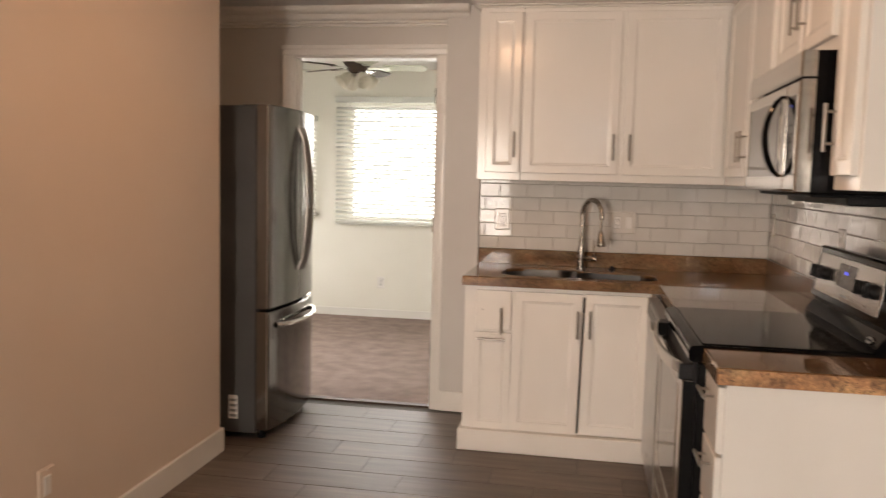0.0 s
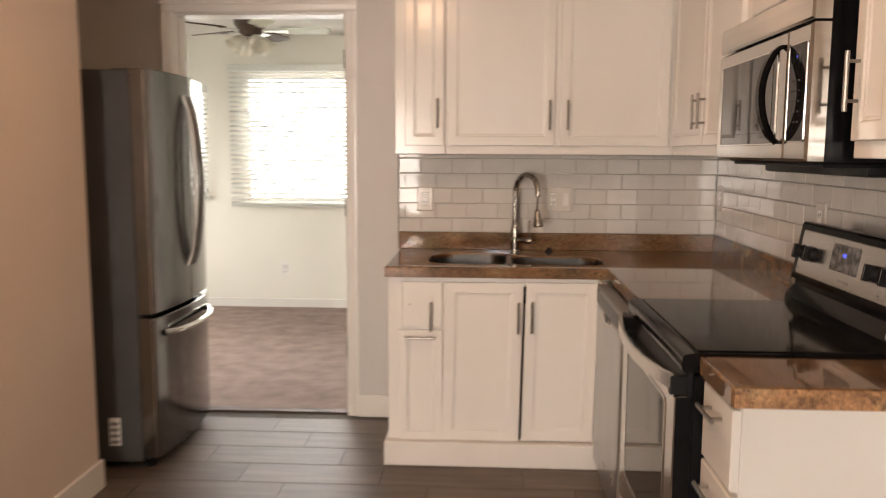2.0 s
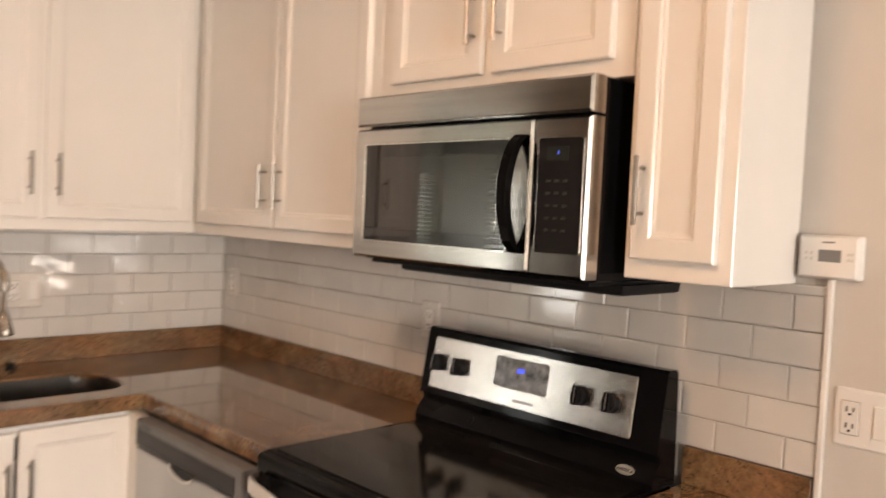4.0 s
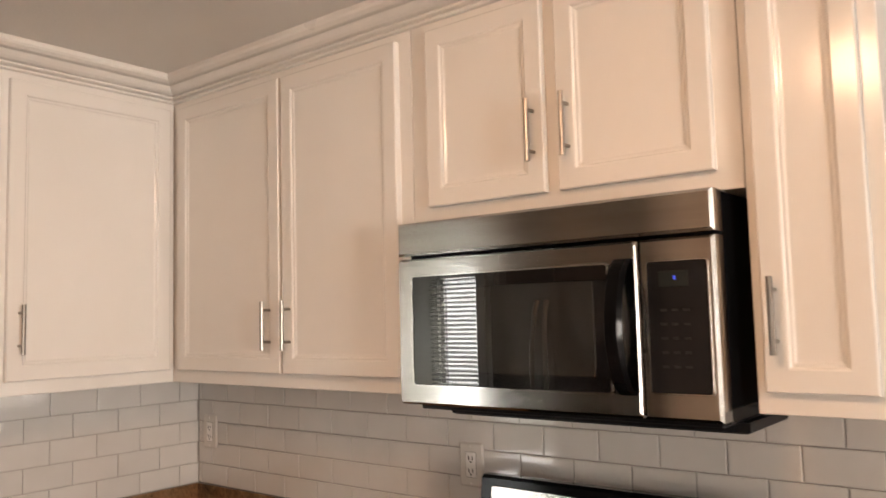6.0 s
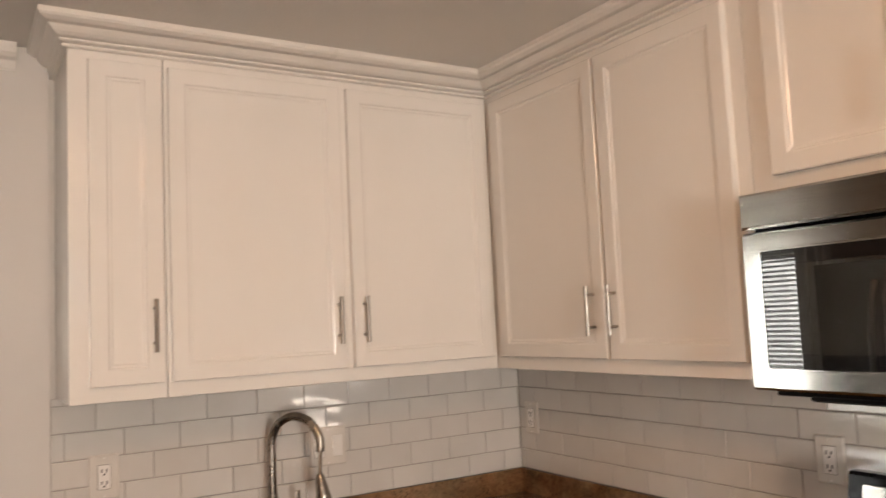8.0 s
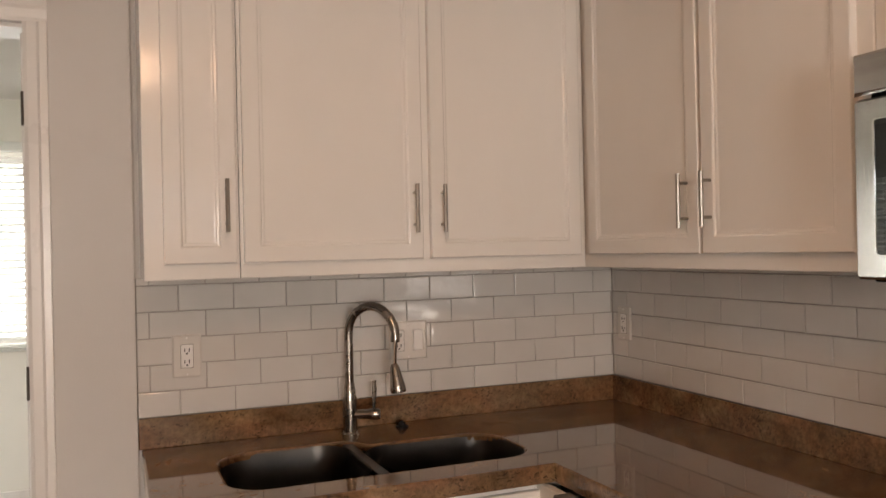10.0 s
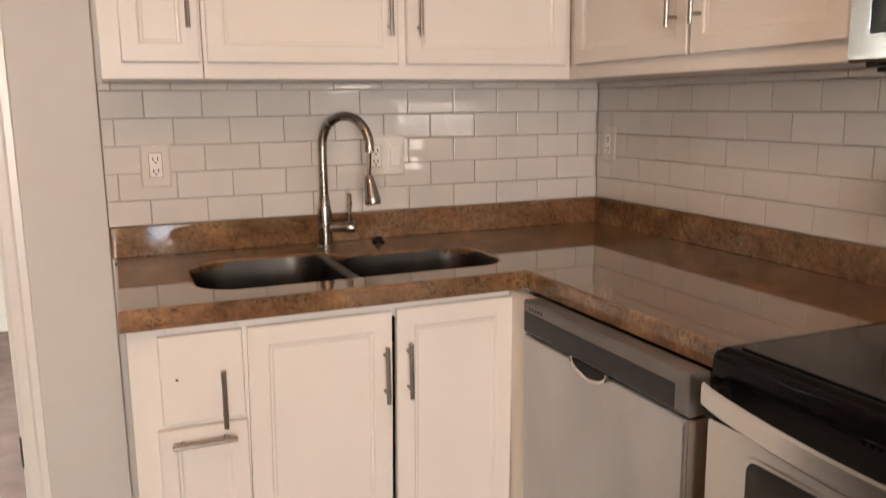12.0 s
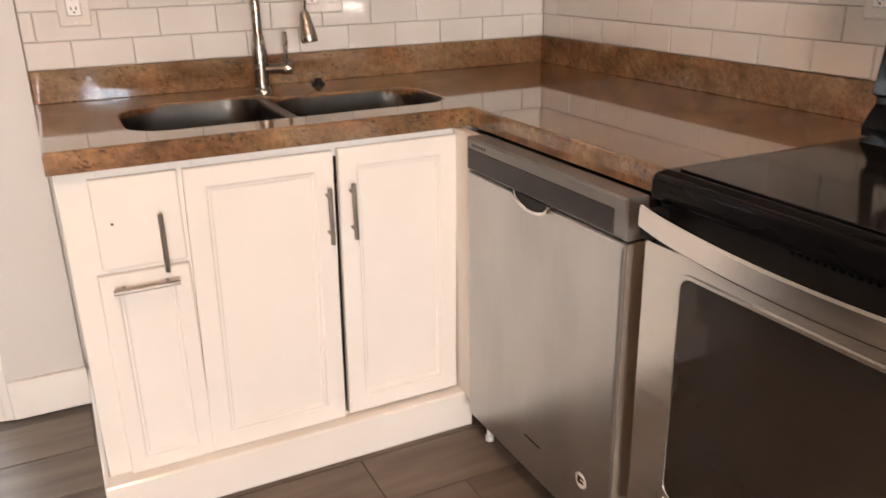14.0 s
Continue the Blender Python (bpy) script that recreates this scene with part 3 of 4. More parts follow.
def wall_plate(f, u0, u1, v0, v1, gangs, label, plate=white_plastic, category="outlet"):
    """A cover plate with its duplex outlets ('o') or rocker switches ('s')."""
    top = thing("outlet_plate" if category == "outlet" else "switch_plate", *f((u0 + u1) / 2, (v0 + v1) / 2, 0), label, category)
    part("plate", stepped(f, u0, u1, v0, v1, [(0, 0), (0.0, 0.002), (0.005, 0.006)], radius=0.006), plate, top)
    step = (u1 - u0) / len(gangs)
    vm = (v0 + v1) / 2
    for k, g in enumerate(gangs):
        um = u0 + step * (k + 0.5)
        if g == "s":
            part("rocker", stepped(f, um - 0.017, um + 0.017, vm - 0.034, vm + 0.034, [(0, 0.005), (0, 0.0085), (0.002, 0.010)]), white_plastic, top)
            continue
        part("seam", stepped(f, um - 0.0185, um + 0.0185, vm - 0.0355, vm + 0.0355, [(0, 0.005), (0, 0.0062), (0.0006, 0.0066)]), seam_grey, top)
        face = part("receptacle", stepped(f, um - 0.017, um + 0.017, vm - 0.034, vm + 0.034, [(0, 0.005), (0, 0.007), (0.001, 0.008)]), white_plastic, top)
        for s in (-0.017, 0.017):
            for du, hh in ((-0.0065, 0.0045), (0.0065, 0.0055)):
                part("slot", stepped(f, um + du - 0.0016, um + du + 0.0016, vm + s + 0.001 - hh, vm + s + 0.001 + hh, [(0, 0.007), (0, 0.0086)]), black_matte, face)
            part("slot", stepped(f, um - 0.0028, um + 0.0028, vm + s - 0.0115, vm + s - 0.007, [(0, 0.007), (0, 0.0086)]), black_matte, face)
    for v in (v0 + 0.010, v1 - 0.010):
        part("screw", lathe(bmesh.new(), [(0.003, 0), (0.003, 0.0015), (0, 0.0018)], f((u0 + u1) / 2, v, 0.006), f(0, 0, 1) - f(0, 0, 0), 8), white_plastic, top)
    return top


wall_plate(south(7.95), -2.045, -1.975, 0.295, 0.41, "o", "white duplex outlet low on the bedroom wall")

# ---- wall cabinets ----


def carcass(name, parent, x0, x1, y0, y1, z0, z1, bev=0.002):
    return part(name, boxed(x0, x1, y0, y1, z0, z1, bev), cabinet_paint, parent)


def wall_cabinet(box6, f, doors, handles, label):
    x0, x1, y0, y1, z0, z1 = box6
    c = thing("wall_cabinet", (x0 + x1) / 2, (y0 + y1) / 2, z0, label, "kitchen cabinet", "white wall cabinets")
    carcass("body", c, *box6)
    made = [panel_door("door", c, f, *d) for d in doors]
    for (k, u, v) in handles:
        bar_handle(made[k], f, u, v)
    return c


SN, WE = south(FACE_N), west(FACE_E)
DZ0, DZ1 = 1.453, 2.316
wall_cabinet((-0.636, -0.395, FACE_N, 4.998, LOW, 2.345), SN, [(-0.588, -0.402, DZ0, DZ1)], [(0, -0.430, 1.605)], "narrow white painted wall cabinet with one moulded door")
wall_cabinet((-0.393, 0.688, FACE_N, 4.998, LOW, 2.345), SN, [(-0.384, 0.128, DZ0, DZ1), (0.153, 0.664, DZ0, DZ1)], [(0, 0.100, 1.598), (1, 0.186, 1.598)], "white painted double-door wall cabinet over the sink")
wall_cabinet((FACE_E, 0.998, 3.632, 4.998, LOW, 2.345), WE, [(4.134, 4.645, DZ0, DZ1), (3.672, 4.122, DZ0, DZ1)], [(0, 4.176, 1.590), (1, 4.088, 1.590)], "white painted double-door corner wall cabinet")
wall_cabinet((FACE_E, 0.998, 2.812, 3.630, 1.832, 2.345), WE, [(3.236, 3.570, 1.872, DZ1), (2.862, 3.201, 1.872, DZ1)], [(0, 3.260, 2.010), (1, 3.172, 2.010)], "short white double-door cabinet above the microwave")
wall_cabinet((FACE_E, 0.998, 2.574, 2.810, LOW, 2.345), WE, [(2.604, 2.790, DZ0, DZ1)], [(0, 2.764, 1.592)], "narrow white wall cabinet with one moulded door beside the microwave")

# ---- base cabinets ----
FB = 4.352
SB = south(FB)
base = thing("base_cabinet", -0.15, 4.6, 0, "white painted sink base cabinet with worn doors, drawer and pull-out", "kitchen cabinet", "white base cabinets")
part("bottom_panel", boxed(-0.614, 0.372, FB + 0.018, 4.998, 0.10, 0.118), cabinet_paint, base)
for x0, x1 in ((-0.632, -0.614), (0.372, 0.390)):
    part("side_panel", boxed(x0, x1, FB + 0.018, 4.998, 0.10, 0.866), cabinet_paint, base)
for x0, x1 in ((-0.632, -0.550), (-0.395, -0.352), (0.300, 0.372)):
    part("stile", boxed(x0, x1, FB, FB + 0.018, 0.10, 0.866, 0.002), cabinet_paint, base)
for x0, x1, z0, z1 in ((-0.550, -0.395, 0.828, 0.866), (-0.550, -0.395, 0.612, 0.646), (-0.550, -0.395, 0.10, 0.128), (-0.352, 0.300, 0.826, 0.866), (-0.352, 0.300, 0.10, 0.118)):
    part("rail", boxed(x0, x1, FB, FB + 0.018, z0, z1, 0.002), cabinet_paint, base)
part("plinth", boxed(-0.640, 0.330, 4.298, FB - 0.001, 0, 0.112, 0.004), cabinet_paint, base, "white painted toe board")
part("plinth_return", boxed(-0.648, -0.633, 4.298, 4.982, 0, 0.112, 0.004), cabinet_paint, base)
part("corner_filler", boxed(0.306, 0.330, 4.240, FB - 0.001, 0.10, 0.862, 0.002), cabinet_paint, base)
drw = slab_door("drawer_front", base, SB, -0.569, -0.386, 0.637, 0.843)
pull = panel_door("pullout_front", base, SB, -0.582, -0.384, 0.112, 0.624, 0.040)
def sagging(u, v, d):
    """The doors' plane, hung a little out of square."""
    return SB(u + (v - 0.48) * 0.018, v, d)


d1 = panel_door("door", base, sagging, -0.380, -0.030, 0.113, 0.843, 0.050)
d2 = panel_door("door", base, sagging, -0.018, 0.304, 0.118, 0.846, 0.050)
bar_handle(drw, SB, -0.436, 0.690, 0.135)
bar_handle(pull, SB, -0.484, 0.593, 0.142, upright=False)
bar_handle(d1, SB, -0.047, 0.690, 0.142)
bar_handle(d2, SB, 0.014, 0.693, 0.142)
part("screw_hole", lathe(bmesh.new(), [(0.0035, 0), (0.0035, 0.0006), (0, 0.0008)], SB(-0.534, 0.742, 0.019), (0, -1, 0), 8), inside_dark, drw, "empty dark screw hole")

near = thing("drawer_cabinet", 0.69, 2.68, 0, "white painted drawer cabinet with a plain end panel", "kitchen cabinet", "white base cabinets")
WN = west(0.375)
carcass("body", near, 0.375, 0.998, 2.556, 2.806, 0.10, 0.866)
part("plinth", boxed(0.40, 0.998, 2.560, 2.806, 0, 0.099), cabinet_paint, near)
for lo, hi in ((0.662, 0.852), (0.462, 0.650), (0.265, 0.450), (0.115, 0.253)):
    d = slab_door("drawer_front", near, WN, 2.566, 2.800, lo, hi)
    bar_handle(d, WN, 2.683, (lo + hi) / 2 + 0.05, 0.13, upright=False)

# ---- worktops and splashes ----
SINK_HOLE = filleted([(-0.462, 4.432), (0.352, 4.432), (0.352, 4.735), (-0.03, 4.735), (-0.085, 4.812), (-0.462, 4.812)], [0.10, 0.09, 0.10, 0.03, 0.04, 0.12], 7)


def slab(outline, holes, z0, z1, round_edge=0.007):
    bm = bmesh.new()
    edges = []
    for loop in [outline] + holes:
        vs = [bm.verts.new((x, y, z1)) for x, y in loop]
        edges += [bm.edges.new((vs[i], vs[(i + 1) % len(vs)])) for i in range(len(vs))]
    bmesh.ops.triangle_fill(bm, use_beauty=True, use_dissolve=False, edges=edges)
    faces = list(bm.faces)
    ext = bmesh.ops.extrude_face_region(bm, geom=faces)["geom"]
    for v in ext:
        if isinstance(v, bmesh.types.BMVert):
            v.co.z = z0
    bmesh.ops.recalc_face_normals(bm, faces=bm.faces)
    rim = [e for e in bm.edges if len(e.link_faces) == 2 and all(abs(v.co.z - z1) < 1e-5 for v in e.verts) and e.calc_face_angle(0) > 1.0]
    bmesh.ops.bevel(bm, geom=rim, offset=round_edge, segments=2, profile=0.5, affect="EDGES")
    return bm


top_l = [(-0.644, 4.317), (0.342, 4.317), (0.342, 3.580), (0.998, 3.580), (0.998, 4.998), (-0.644, 4.998)]
wt = tagged(part("worktop", slab(top_l, [SINK_HOLE], 0.895, TOP), granite), "polished brown speckled granite worktop with a sink cut-out", "worktop", "granite worktops")
part("front_edge", boxed(-0.644, 0.342, 4.317, 4.350, 0.867, 0.895), granite, wt)
part("front_edge", boxed(0.342, 0.375, 3.580, 4.350, 0.867, 0.895), granite, wt)
part("end_edge", boxed(-0.644, -0.632, 4.350, 4.998, 0.867, 0.895), granite, wt)
near_l = filleted([(0.345, 2.537), (0.998, 2.537), (0.998, 2.808), (0.345, 2.808)], [0.012, 0.003, 0.003, 0.003], 3)
wt = tagged(part("worktop", slab(near_l, [], 0.867, TOP), granite), "short brown granite worktop beside the range", "worktop", "granite worktops")
part("end_edge", boxed(0.349, 0.997, 2.534, 2.5375, 0.8675, 0.912, 0.001), honed, wt, "pale unpolished granite edge")
for b6, lab in (((-0.650, 0.9795, 4.980, 4.9985), "low granite upstand behind the sink"), ((0.980, 0.9985, 3.582, 4.9985), "low granite upstand along the range wall"), ((0.980, 0.9985, 2.510, 2.806), "short granite upstand beside the range")):
    tagged(part("granite_upstand", boxed(*b6, TOP, 1.004, 0.0015), granite), lab, "backsplash", "granite upstands")

# ---- sink and tap ----
sink = thing("kitchen_sink", -0.06, 4.6, 0.72, "undermounted stainless steel double-bowl sink", "sink")


def bowl(corners, depth, label):
    loops = []
    cx = sum(c[0] for c in corners) / 4
    cy = sum(c[1] for c in corners) / 4
    for grow, z, r in ((1.0, 0.9105, 0.095), (0.985, 0.903, 0.092), (0.965, 0.82, 0.088), (0.94, 0.894 - depth + 0.03, 0.08), (0.90, 0.894 - depth + 0.008, 0.07), (0.82, 0.894 - depth, 0.06), (0.10, 0.894 - depth - 0.004, 0.003)):
        loops.append([Vector((x, y, z)) for x, y in filleted([(cx + (x - cx) * grow, cy + (y - cy) * grow) for x, y in corners], r, 6)])
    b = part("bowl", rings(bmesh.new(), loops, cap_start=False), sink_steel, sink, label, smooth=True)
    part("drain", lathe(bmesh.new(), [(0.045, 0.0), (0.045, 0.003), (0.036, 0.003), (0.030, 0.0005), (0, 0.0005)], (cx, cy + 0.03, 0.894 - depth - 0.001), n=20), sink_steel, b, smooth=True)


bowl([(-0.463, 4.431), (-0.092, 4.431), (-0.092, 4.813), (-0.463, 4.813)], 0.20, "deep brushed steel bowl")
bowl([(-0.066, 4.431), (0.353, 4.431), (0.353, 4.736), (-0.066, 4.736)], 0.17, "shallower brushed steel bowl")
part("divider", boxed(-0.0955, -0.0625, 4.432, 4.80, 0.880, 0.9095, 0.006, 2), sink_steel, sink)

tap = thing("kitchen_tap", -0.045, 4.885, TOP, "brushed nickel gooseneck pull-down kitchen tap", "tap")
tx, ty = -0.045, 4.885
part("body", lathe(bmesh.new(), [(0.027, 0), (0.027, 0.005), (0.0215, 0.010), (0.0205, 0.07), (0.0225, 0.105), (0.019, 0.13), (0.0145, 0.16), (0.0140, 0.162)], (tx, ty, TOP)), nickel, tap, smooth=True)
dx, dy = 0.60, -0.80
R = 0.087
neck = [(tx, ty, TOP + 0.155), (tx, ty, 1.217)]
for k in range(1, 15):
    a = math.pi * k / 14 * 1.06
    neck.append((tx + dx * R * (1 - math.cos(a)), ty + dy * R * (1 - math.cos(a)), 1.224 + R * math.sin(a)))
part("neck", tube(bmesh.new(), neck, 0.0135, 14), nickel, tap, smooth=True)
end = Vector(neck[-1])
way = (Vector(neck[-1]) - Vector(neck[-2])).normalized()
part("hose", tube(bmesh.new(), [end - way * 0.004, end + way * 0.072], 0.0068, 10), bright_chrome, tap, smooth=True)
droop = Vector((dx * 0.16, dy * 0.16, -1)).normalized()
part("spray_head", lathe(bmesh.new(), [(0.009, 0.0), (0.013, 0.008), (0.0165, 0.028), (0.0215, 0.058), (0.0240, 0.076), (0.0225, 0.084), (0.018, 0.086), (0, 0.084)], end + way * 0.066, droop), nickel, tap, smooth=True)
bm = bmesh.new()
lathe(bm, [(0.0145, 0.0), (0.0145, 0.055), (0.0175, 0.062), (0.0175, 0.085), (0.014, 0.093), (0, 0.094)], (tx, ty, TOP + 0.062), (0.93, -0.36, 0.0), 16)
part("valve", bm, nickel, tap, smooth=True)
hx, hy = tx + 0.93 * 0.074, ty - 0.36 * 0.074
part("lever", tube(bmesh.new(), [(hx, hy, TOP + 0.07), (hx, hy, TOP + 0.10), (hx + 0.002, hy, TOP + 0.13), (hx + 0.002, hy, TOP + 0.165)], 0.005, 10, [0.0055, 0.0050, 0.0075, 0.0060]), nickel, tap, smooth=True)
cap = part("hole_cover", lathe(bmesh.new(), [(0.020, 0), (0.020, 0.005), (0.012, 0.009), (0.009, 0.018), (0.006, 0.020), (0, 0.020)], (0.130, 4.905, TOP)), black_matte, smooth=True)
tagged(cap, "small black plug lying on the worktop behind the sink", "plug")

# ---- dishwasher ----
WD = west(0.306)
D0, D1 = 3.618, 4.236
dw = thing("dishwasher", 0.62, 3.92, 0, "stainless steel dishwasher with a dark control strip", "dishwasher")
part("body", boxed(0.345, 0.93, D0 + 0.006, D1 - 0.006, 0.075, 0.852, 0.002), dark_grey, dw)
part("toe_panel", boxed(0.365, 0.90, D0 + 0.006, D1 - 0.006, 0.005, 0.074), black_matte, dw)
part("door_panel", stepped(WD, D0, D1, 0.085, 0.776, [(0, -0.030), (0, 0.013), (0.004, 0.018), (0.010, 0.019)]), steel_v, dw, "brushed stainless door")
part("door_edge", boxed(0.290, 0.336, D0 - 0.0025, D0 - 0.0005, 0.09, 0.774), door_side_grey, dw, "taupe painted door edge")
part("foot", lathe(bmesh.new(), [(0.012, 0), (0.012, 0.014), (0.008, 0.016), (0.008, 0.080)], (0.335, D1 - 0.030, 0), n=12), white_plastic, dw, "white adjustable foot")
con = part("control_strip", stepped(WD, D0, D1, 0.780, 0.862, [(0, -0.030), (0, 0.015), (0.005, 0.020)]), grey_plastic, dw, "satin grey control strip")
part("touch_panel", stepped(WD, D0 + 0.034, D1 - 0.012, 0.786, 0.836, [(0, 0.019), (0.001, 0.0215)]), dark_grey, con, "dark touch panel")
for k in range(5):
    part("vent", stepped(WD, D1 - 0.095 + 0.014 * k, D1 - 0.087 + 0.014 * k, 0.842, 0.850, [(0, 0.0195), (0.001, 0.0207)]), black_matte, con)
bm = bmesh.new()
half = [(3.937 + 0.072 * math.cos(a), 0.782 - 0.030 * math.sin(a)) for a in (math.pi * k / 12 for k in range(13))]
rings(bm, [[WD(u, v, 0.0195) for u, v in half], [WD(u, v, 0.0215) for u, v in half]])
part("grip_pocket", bm, black_matte, dw, "dark half-round pocket grip")
part("grip_rim", tube(bmesh.new(), [WD(u, v, 0.021) for u, v in half], 0.0045, 8), bright_chrome, dw, smooth=True)
part("sticker", lathe(bmesh.new(), [(0.019, 0), (0.019, 0.0006), (0, 0.0008)], WD(3.717, 0.199, 0.0192), (-1, 0, 0), 20), white_plastic, dw, "small round white sticker")
for dy, w, z0, z1 in ((0.006, 0.005, 0.190, 0.209), (-0.005, 0.006, 0.192, 0.199), (-0.005, 0.006, 0.202, 0.208)):
    part("sticker_mark", stepped(WD, 3.717 + dy - w, 3.717 + dy + w, z0, z1, [(0, 0.0198), (0.001, 0.0206)], radius=0.002), dark_grey, dw)
part("badge", stepped(WD, 3.880, 3.948, 0.180, 0.185, [(0, 0.019), (0.0005, 0.020)]), dark_grey, dw)

# ---- range ----
Y0, Y1 = 2.812, 3.574
rng = thing("electric_range", 0.65, 3.19, 0, "stainless and black electric range with a glass cooktop", "range")
part("body", boxed(0.332, 0.942, Y0, Y1, 0.03, 0.862, 0.003), black_side, rng, "satin black sides")
for y in (Y0 + 0.05, Y1 - 0.05):
    for x in (0.37, 0.90):
        part("foot", lathe(bmesh.new(), [(0.018, 0), (0.018, 0.01), (0.010, 0.012), (0.010, 0.031)], (x, y, 0), n=12), black_matte, rng)
bm = bmesh.new()
out = filleted([(0.302, 0.868), (0.302, 0.916), (0.335, 0.921), (0.942, 0.921), (0.942, 0.868)], [0.012, 0.014, 0.01, 0.003, 0.003], 4)
extruded(bm, out, lambda u, v, w: Vector((u, w, v)), Y0 - 0.001, Y1 + 0.001)
cook = part("cooktop", bm, black_enamel, rng, "black cooktop frame with rounded front", smooth=True)
part("glass_top", boxed(0.345, 0.850, Y0 + 0.018, Y1 - 0.018, 0.9215, 0.9245, 0.001), cook_glass, cook, "black ceramic glass")
part("vent_strip", boxed(0.318, 0.334, Y0 + 0.006, Y1 - 0.006, 0.800, 0.868, 0.002), black_matte, rng, "black slotted vent strip")
for k in range(26):
    part("vent_slot", boxed(0.3165, 0.3185, 2.93 + k * 0.014, 2.936 + k * 0.014, 0.861, 0.867), black_enamel, rng)
WR = west(0.318)
door = part("oven_door", stepped(WR, Y0 + 0.004, Y1 - 0.004, 0.222, 0.808, [(0, -0.012), (0, 0.022), (0.006, 0.030), (0.098, 0.030), (0.105, 0.026), (0.109, 0.020)], radius=0.012, cap_end=False), steel_h, rng, "brushed stainless oven door")
part("oven_window", stepped(WR, Y0 + 0.106, Y1 - 0.106, 0.336, 0.766, [(0, 0.012), (0, 0.0305), (0.001, 0.0314)], radius=0.022), oven_glass, door, "dark oven window")
part("door_side", boxed(0.2905, 0.331, Y0 + 0.0012, Y0 + 0.0036, 0.226, 0.804), black_side, door, "black door edge")
part("window_rim", stepped(WR, Y0 + 0.097, Y1 - 0.097, 0.326, 0.776, [(0.0, 0.0295), (0.003, 0.033), (0.009, 0.033), (0.012, 0.024)], radius=0.028, cap_end=False), steel_h, door, smooth=True)
bm = bmesh.new()
n = 24
loops = []
for k in range(n + 1):
    s = k / n
    y = Y0 + 0.008 + (Y1 - Y0 - 0.016) * s
    d = 0.034 + 0.034 * math.sin(math.pi * s) ** 0.7
    z = 0.848 - 0.010 * math.sin(math.pi * s)
    loops.append([WR(y, z + v, d + o) for o, v in ((0, -0.019), (0.010, -0.021), (0.0135, -0.017), (0.0125, 0.016), (0.008, 0.020), (0, 0.018))])
rings(bm, loops)
part("oven_handle", bm, steel_h, door, "broad bowed stainless handle", smooth=True)
for y in (Y0 + 0.004, Y1 - 0.030):
    part("handle_end", boxed(0.276, 0.320, y, y + 0.026, 0.808, 0.858, 0.004, 2), black_matte, door, "black handle end")
part("drawer_side", boxed(0.2945, 0.331, Y0 + 0.0012, Y0 + 0.0036, 0.048, 0.208), black_side, rng, "black drawer edge")
part("storage_drawer", stepped(WR, Y0 + 0.004, Y1 - 0.004, 0.045, 0.212, [(0, -0.012), (0, 0.020), (0.006, 0.026)], radius=0.010), steel_h, rng, "stainless storage drawer")
bm = bmesh.new()
out = [(0.838, 0.9215), (0.836, 0.940), (0.850, 0.962), (0.868, 0.982), (0.868, 0.996), (0.853, 1.003), (0.884, 1.186), (0.892, 1.193), (0.918, 1.193), (0.929, 1.186), (0.936, 1.040), (0.940, 0.9215)]
extruded(bm, out, lambda u, v, w: Vector((u, w, v)), Y0 - 0.012, Y1 + 0.012)
guard = part("backguard", bm, black_enamel, rng, "glossy black backguard", smooth=True)
slope = Vector((0.031, 0, 0.183)).normalized()
normal = Vector((-slope.z, 0, slope.x))


def on_guard(u, v, d):
    return Vector((0.853, u, 1.003)) + slope * v + normal * d


part("control_panel", stepped(on_guard, 2.874, 3.552, 0.020, 0.168, [(0, -0.002), (0, 0.0015), (0.002, 0.003)], radius=0.006), steel_h, guard, "brushed stainless control panel")
for y in (3.522, 3.436, 3.022, 2.932):
    c = on_guard(y, 0.094, 0.002)
    bm = lathe(bmesh.new(), [(0.0245, 0), (0.0245, 0.006), (0.021, 0.010), (0.0195, 0.022), (0.016, 0.025), (0, 0.026)], c, normal, 20)
    kn = part("knob", bm, black_matte, guard, "black ridged knob", smooth=True)
    bm = bmesh.new()
    rings(bm, [[on_guard(y + a, 0.094 + b, d) for a, b in ((-0.009, -0.023), (0.009, -0.023), (0.007, 0.024), (-0.007, 0.024))] for d in (0.018, 0.036)])
    part("knob_grip", bm, black_matte, kn)
    part("knob_mark", stepped(on_guard, y - 0.0008, y + 0.0008, 0.076, 0.114, [(0, 0.0355), (0.0002, 0.0368)]), print_grey, kn)
    for e in (-0.0052, 0.0052):
        part("knob_rib", stepped(on_guard, y + e - 0.0011, y + e + 0.0011, 0.073, 0.116, [(0, 0.0355), (0.0006, 0.0378)]), black_enamel, kn)
disp = part("display", stepped(on_guard, 3.130, 3.308, 0.068, 0.150, [(0, 0.002), (0, 0.0045), (0.002, 0.0055)], radius=0.006), film, guard, "dark display under crinkled protective film, crinkle glints put into its colour")
part("clock_digits", stepped(on_guard, 3.208, 3.230, 0.114, 0.125, [(0, 0.0052), (0.001, 0.0062)]), blue_glow, disp, "blue lit clock digits")
part("name_mark", stepped(on_guard, 3.165, 3.235, 0.036, 0.044, [(0, 0.003), (0.0005, 0.0036)]), print_grey, guard, "plain grey bar of maker's lettering")
for y in (3.535, 2.985):
    part("indicator", lathe(bmesh.new(), [(0.003, 0), (0.003, 0.001), (0, 0.0012)], on_guard(y, 0.040, 0.003), normal, 8), black_matte, guard)
bm = bmesh.new()
ov = [(2.872 + 0.025 * math.cos(a), 0.010 * math.sin(a)) for a in (2 * math.pi * k / 24 for k in range(24))]
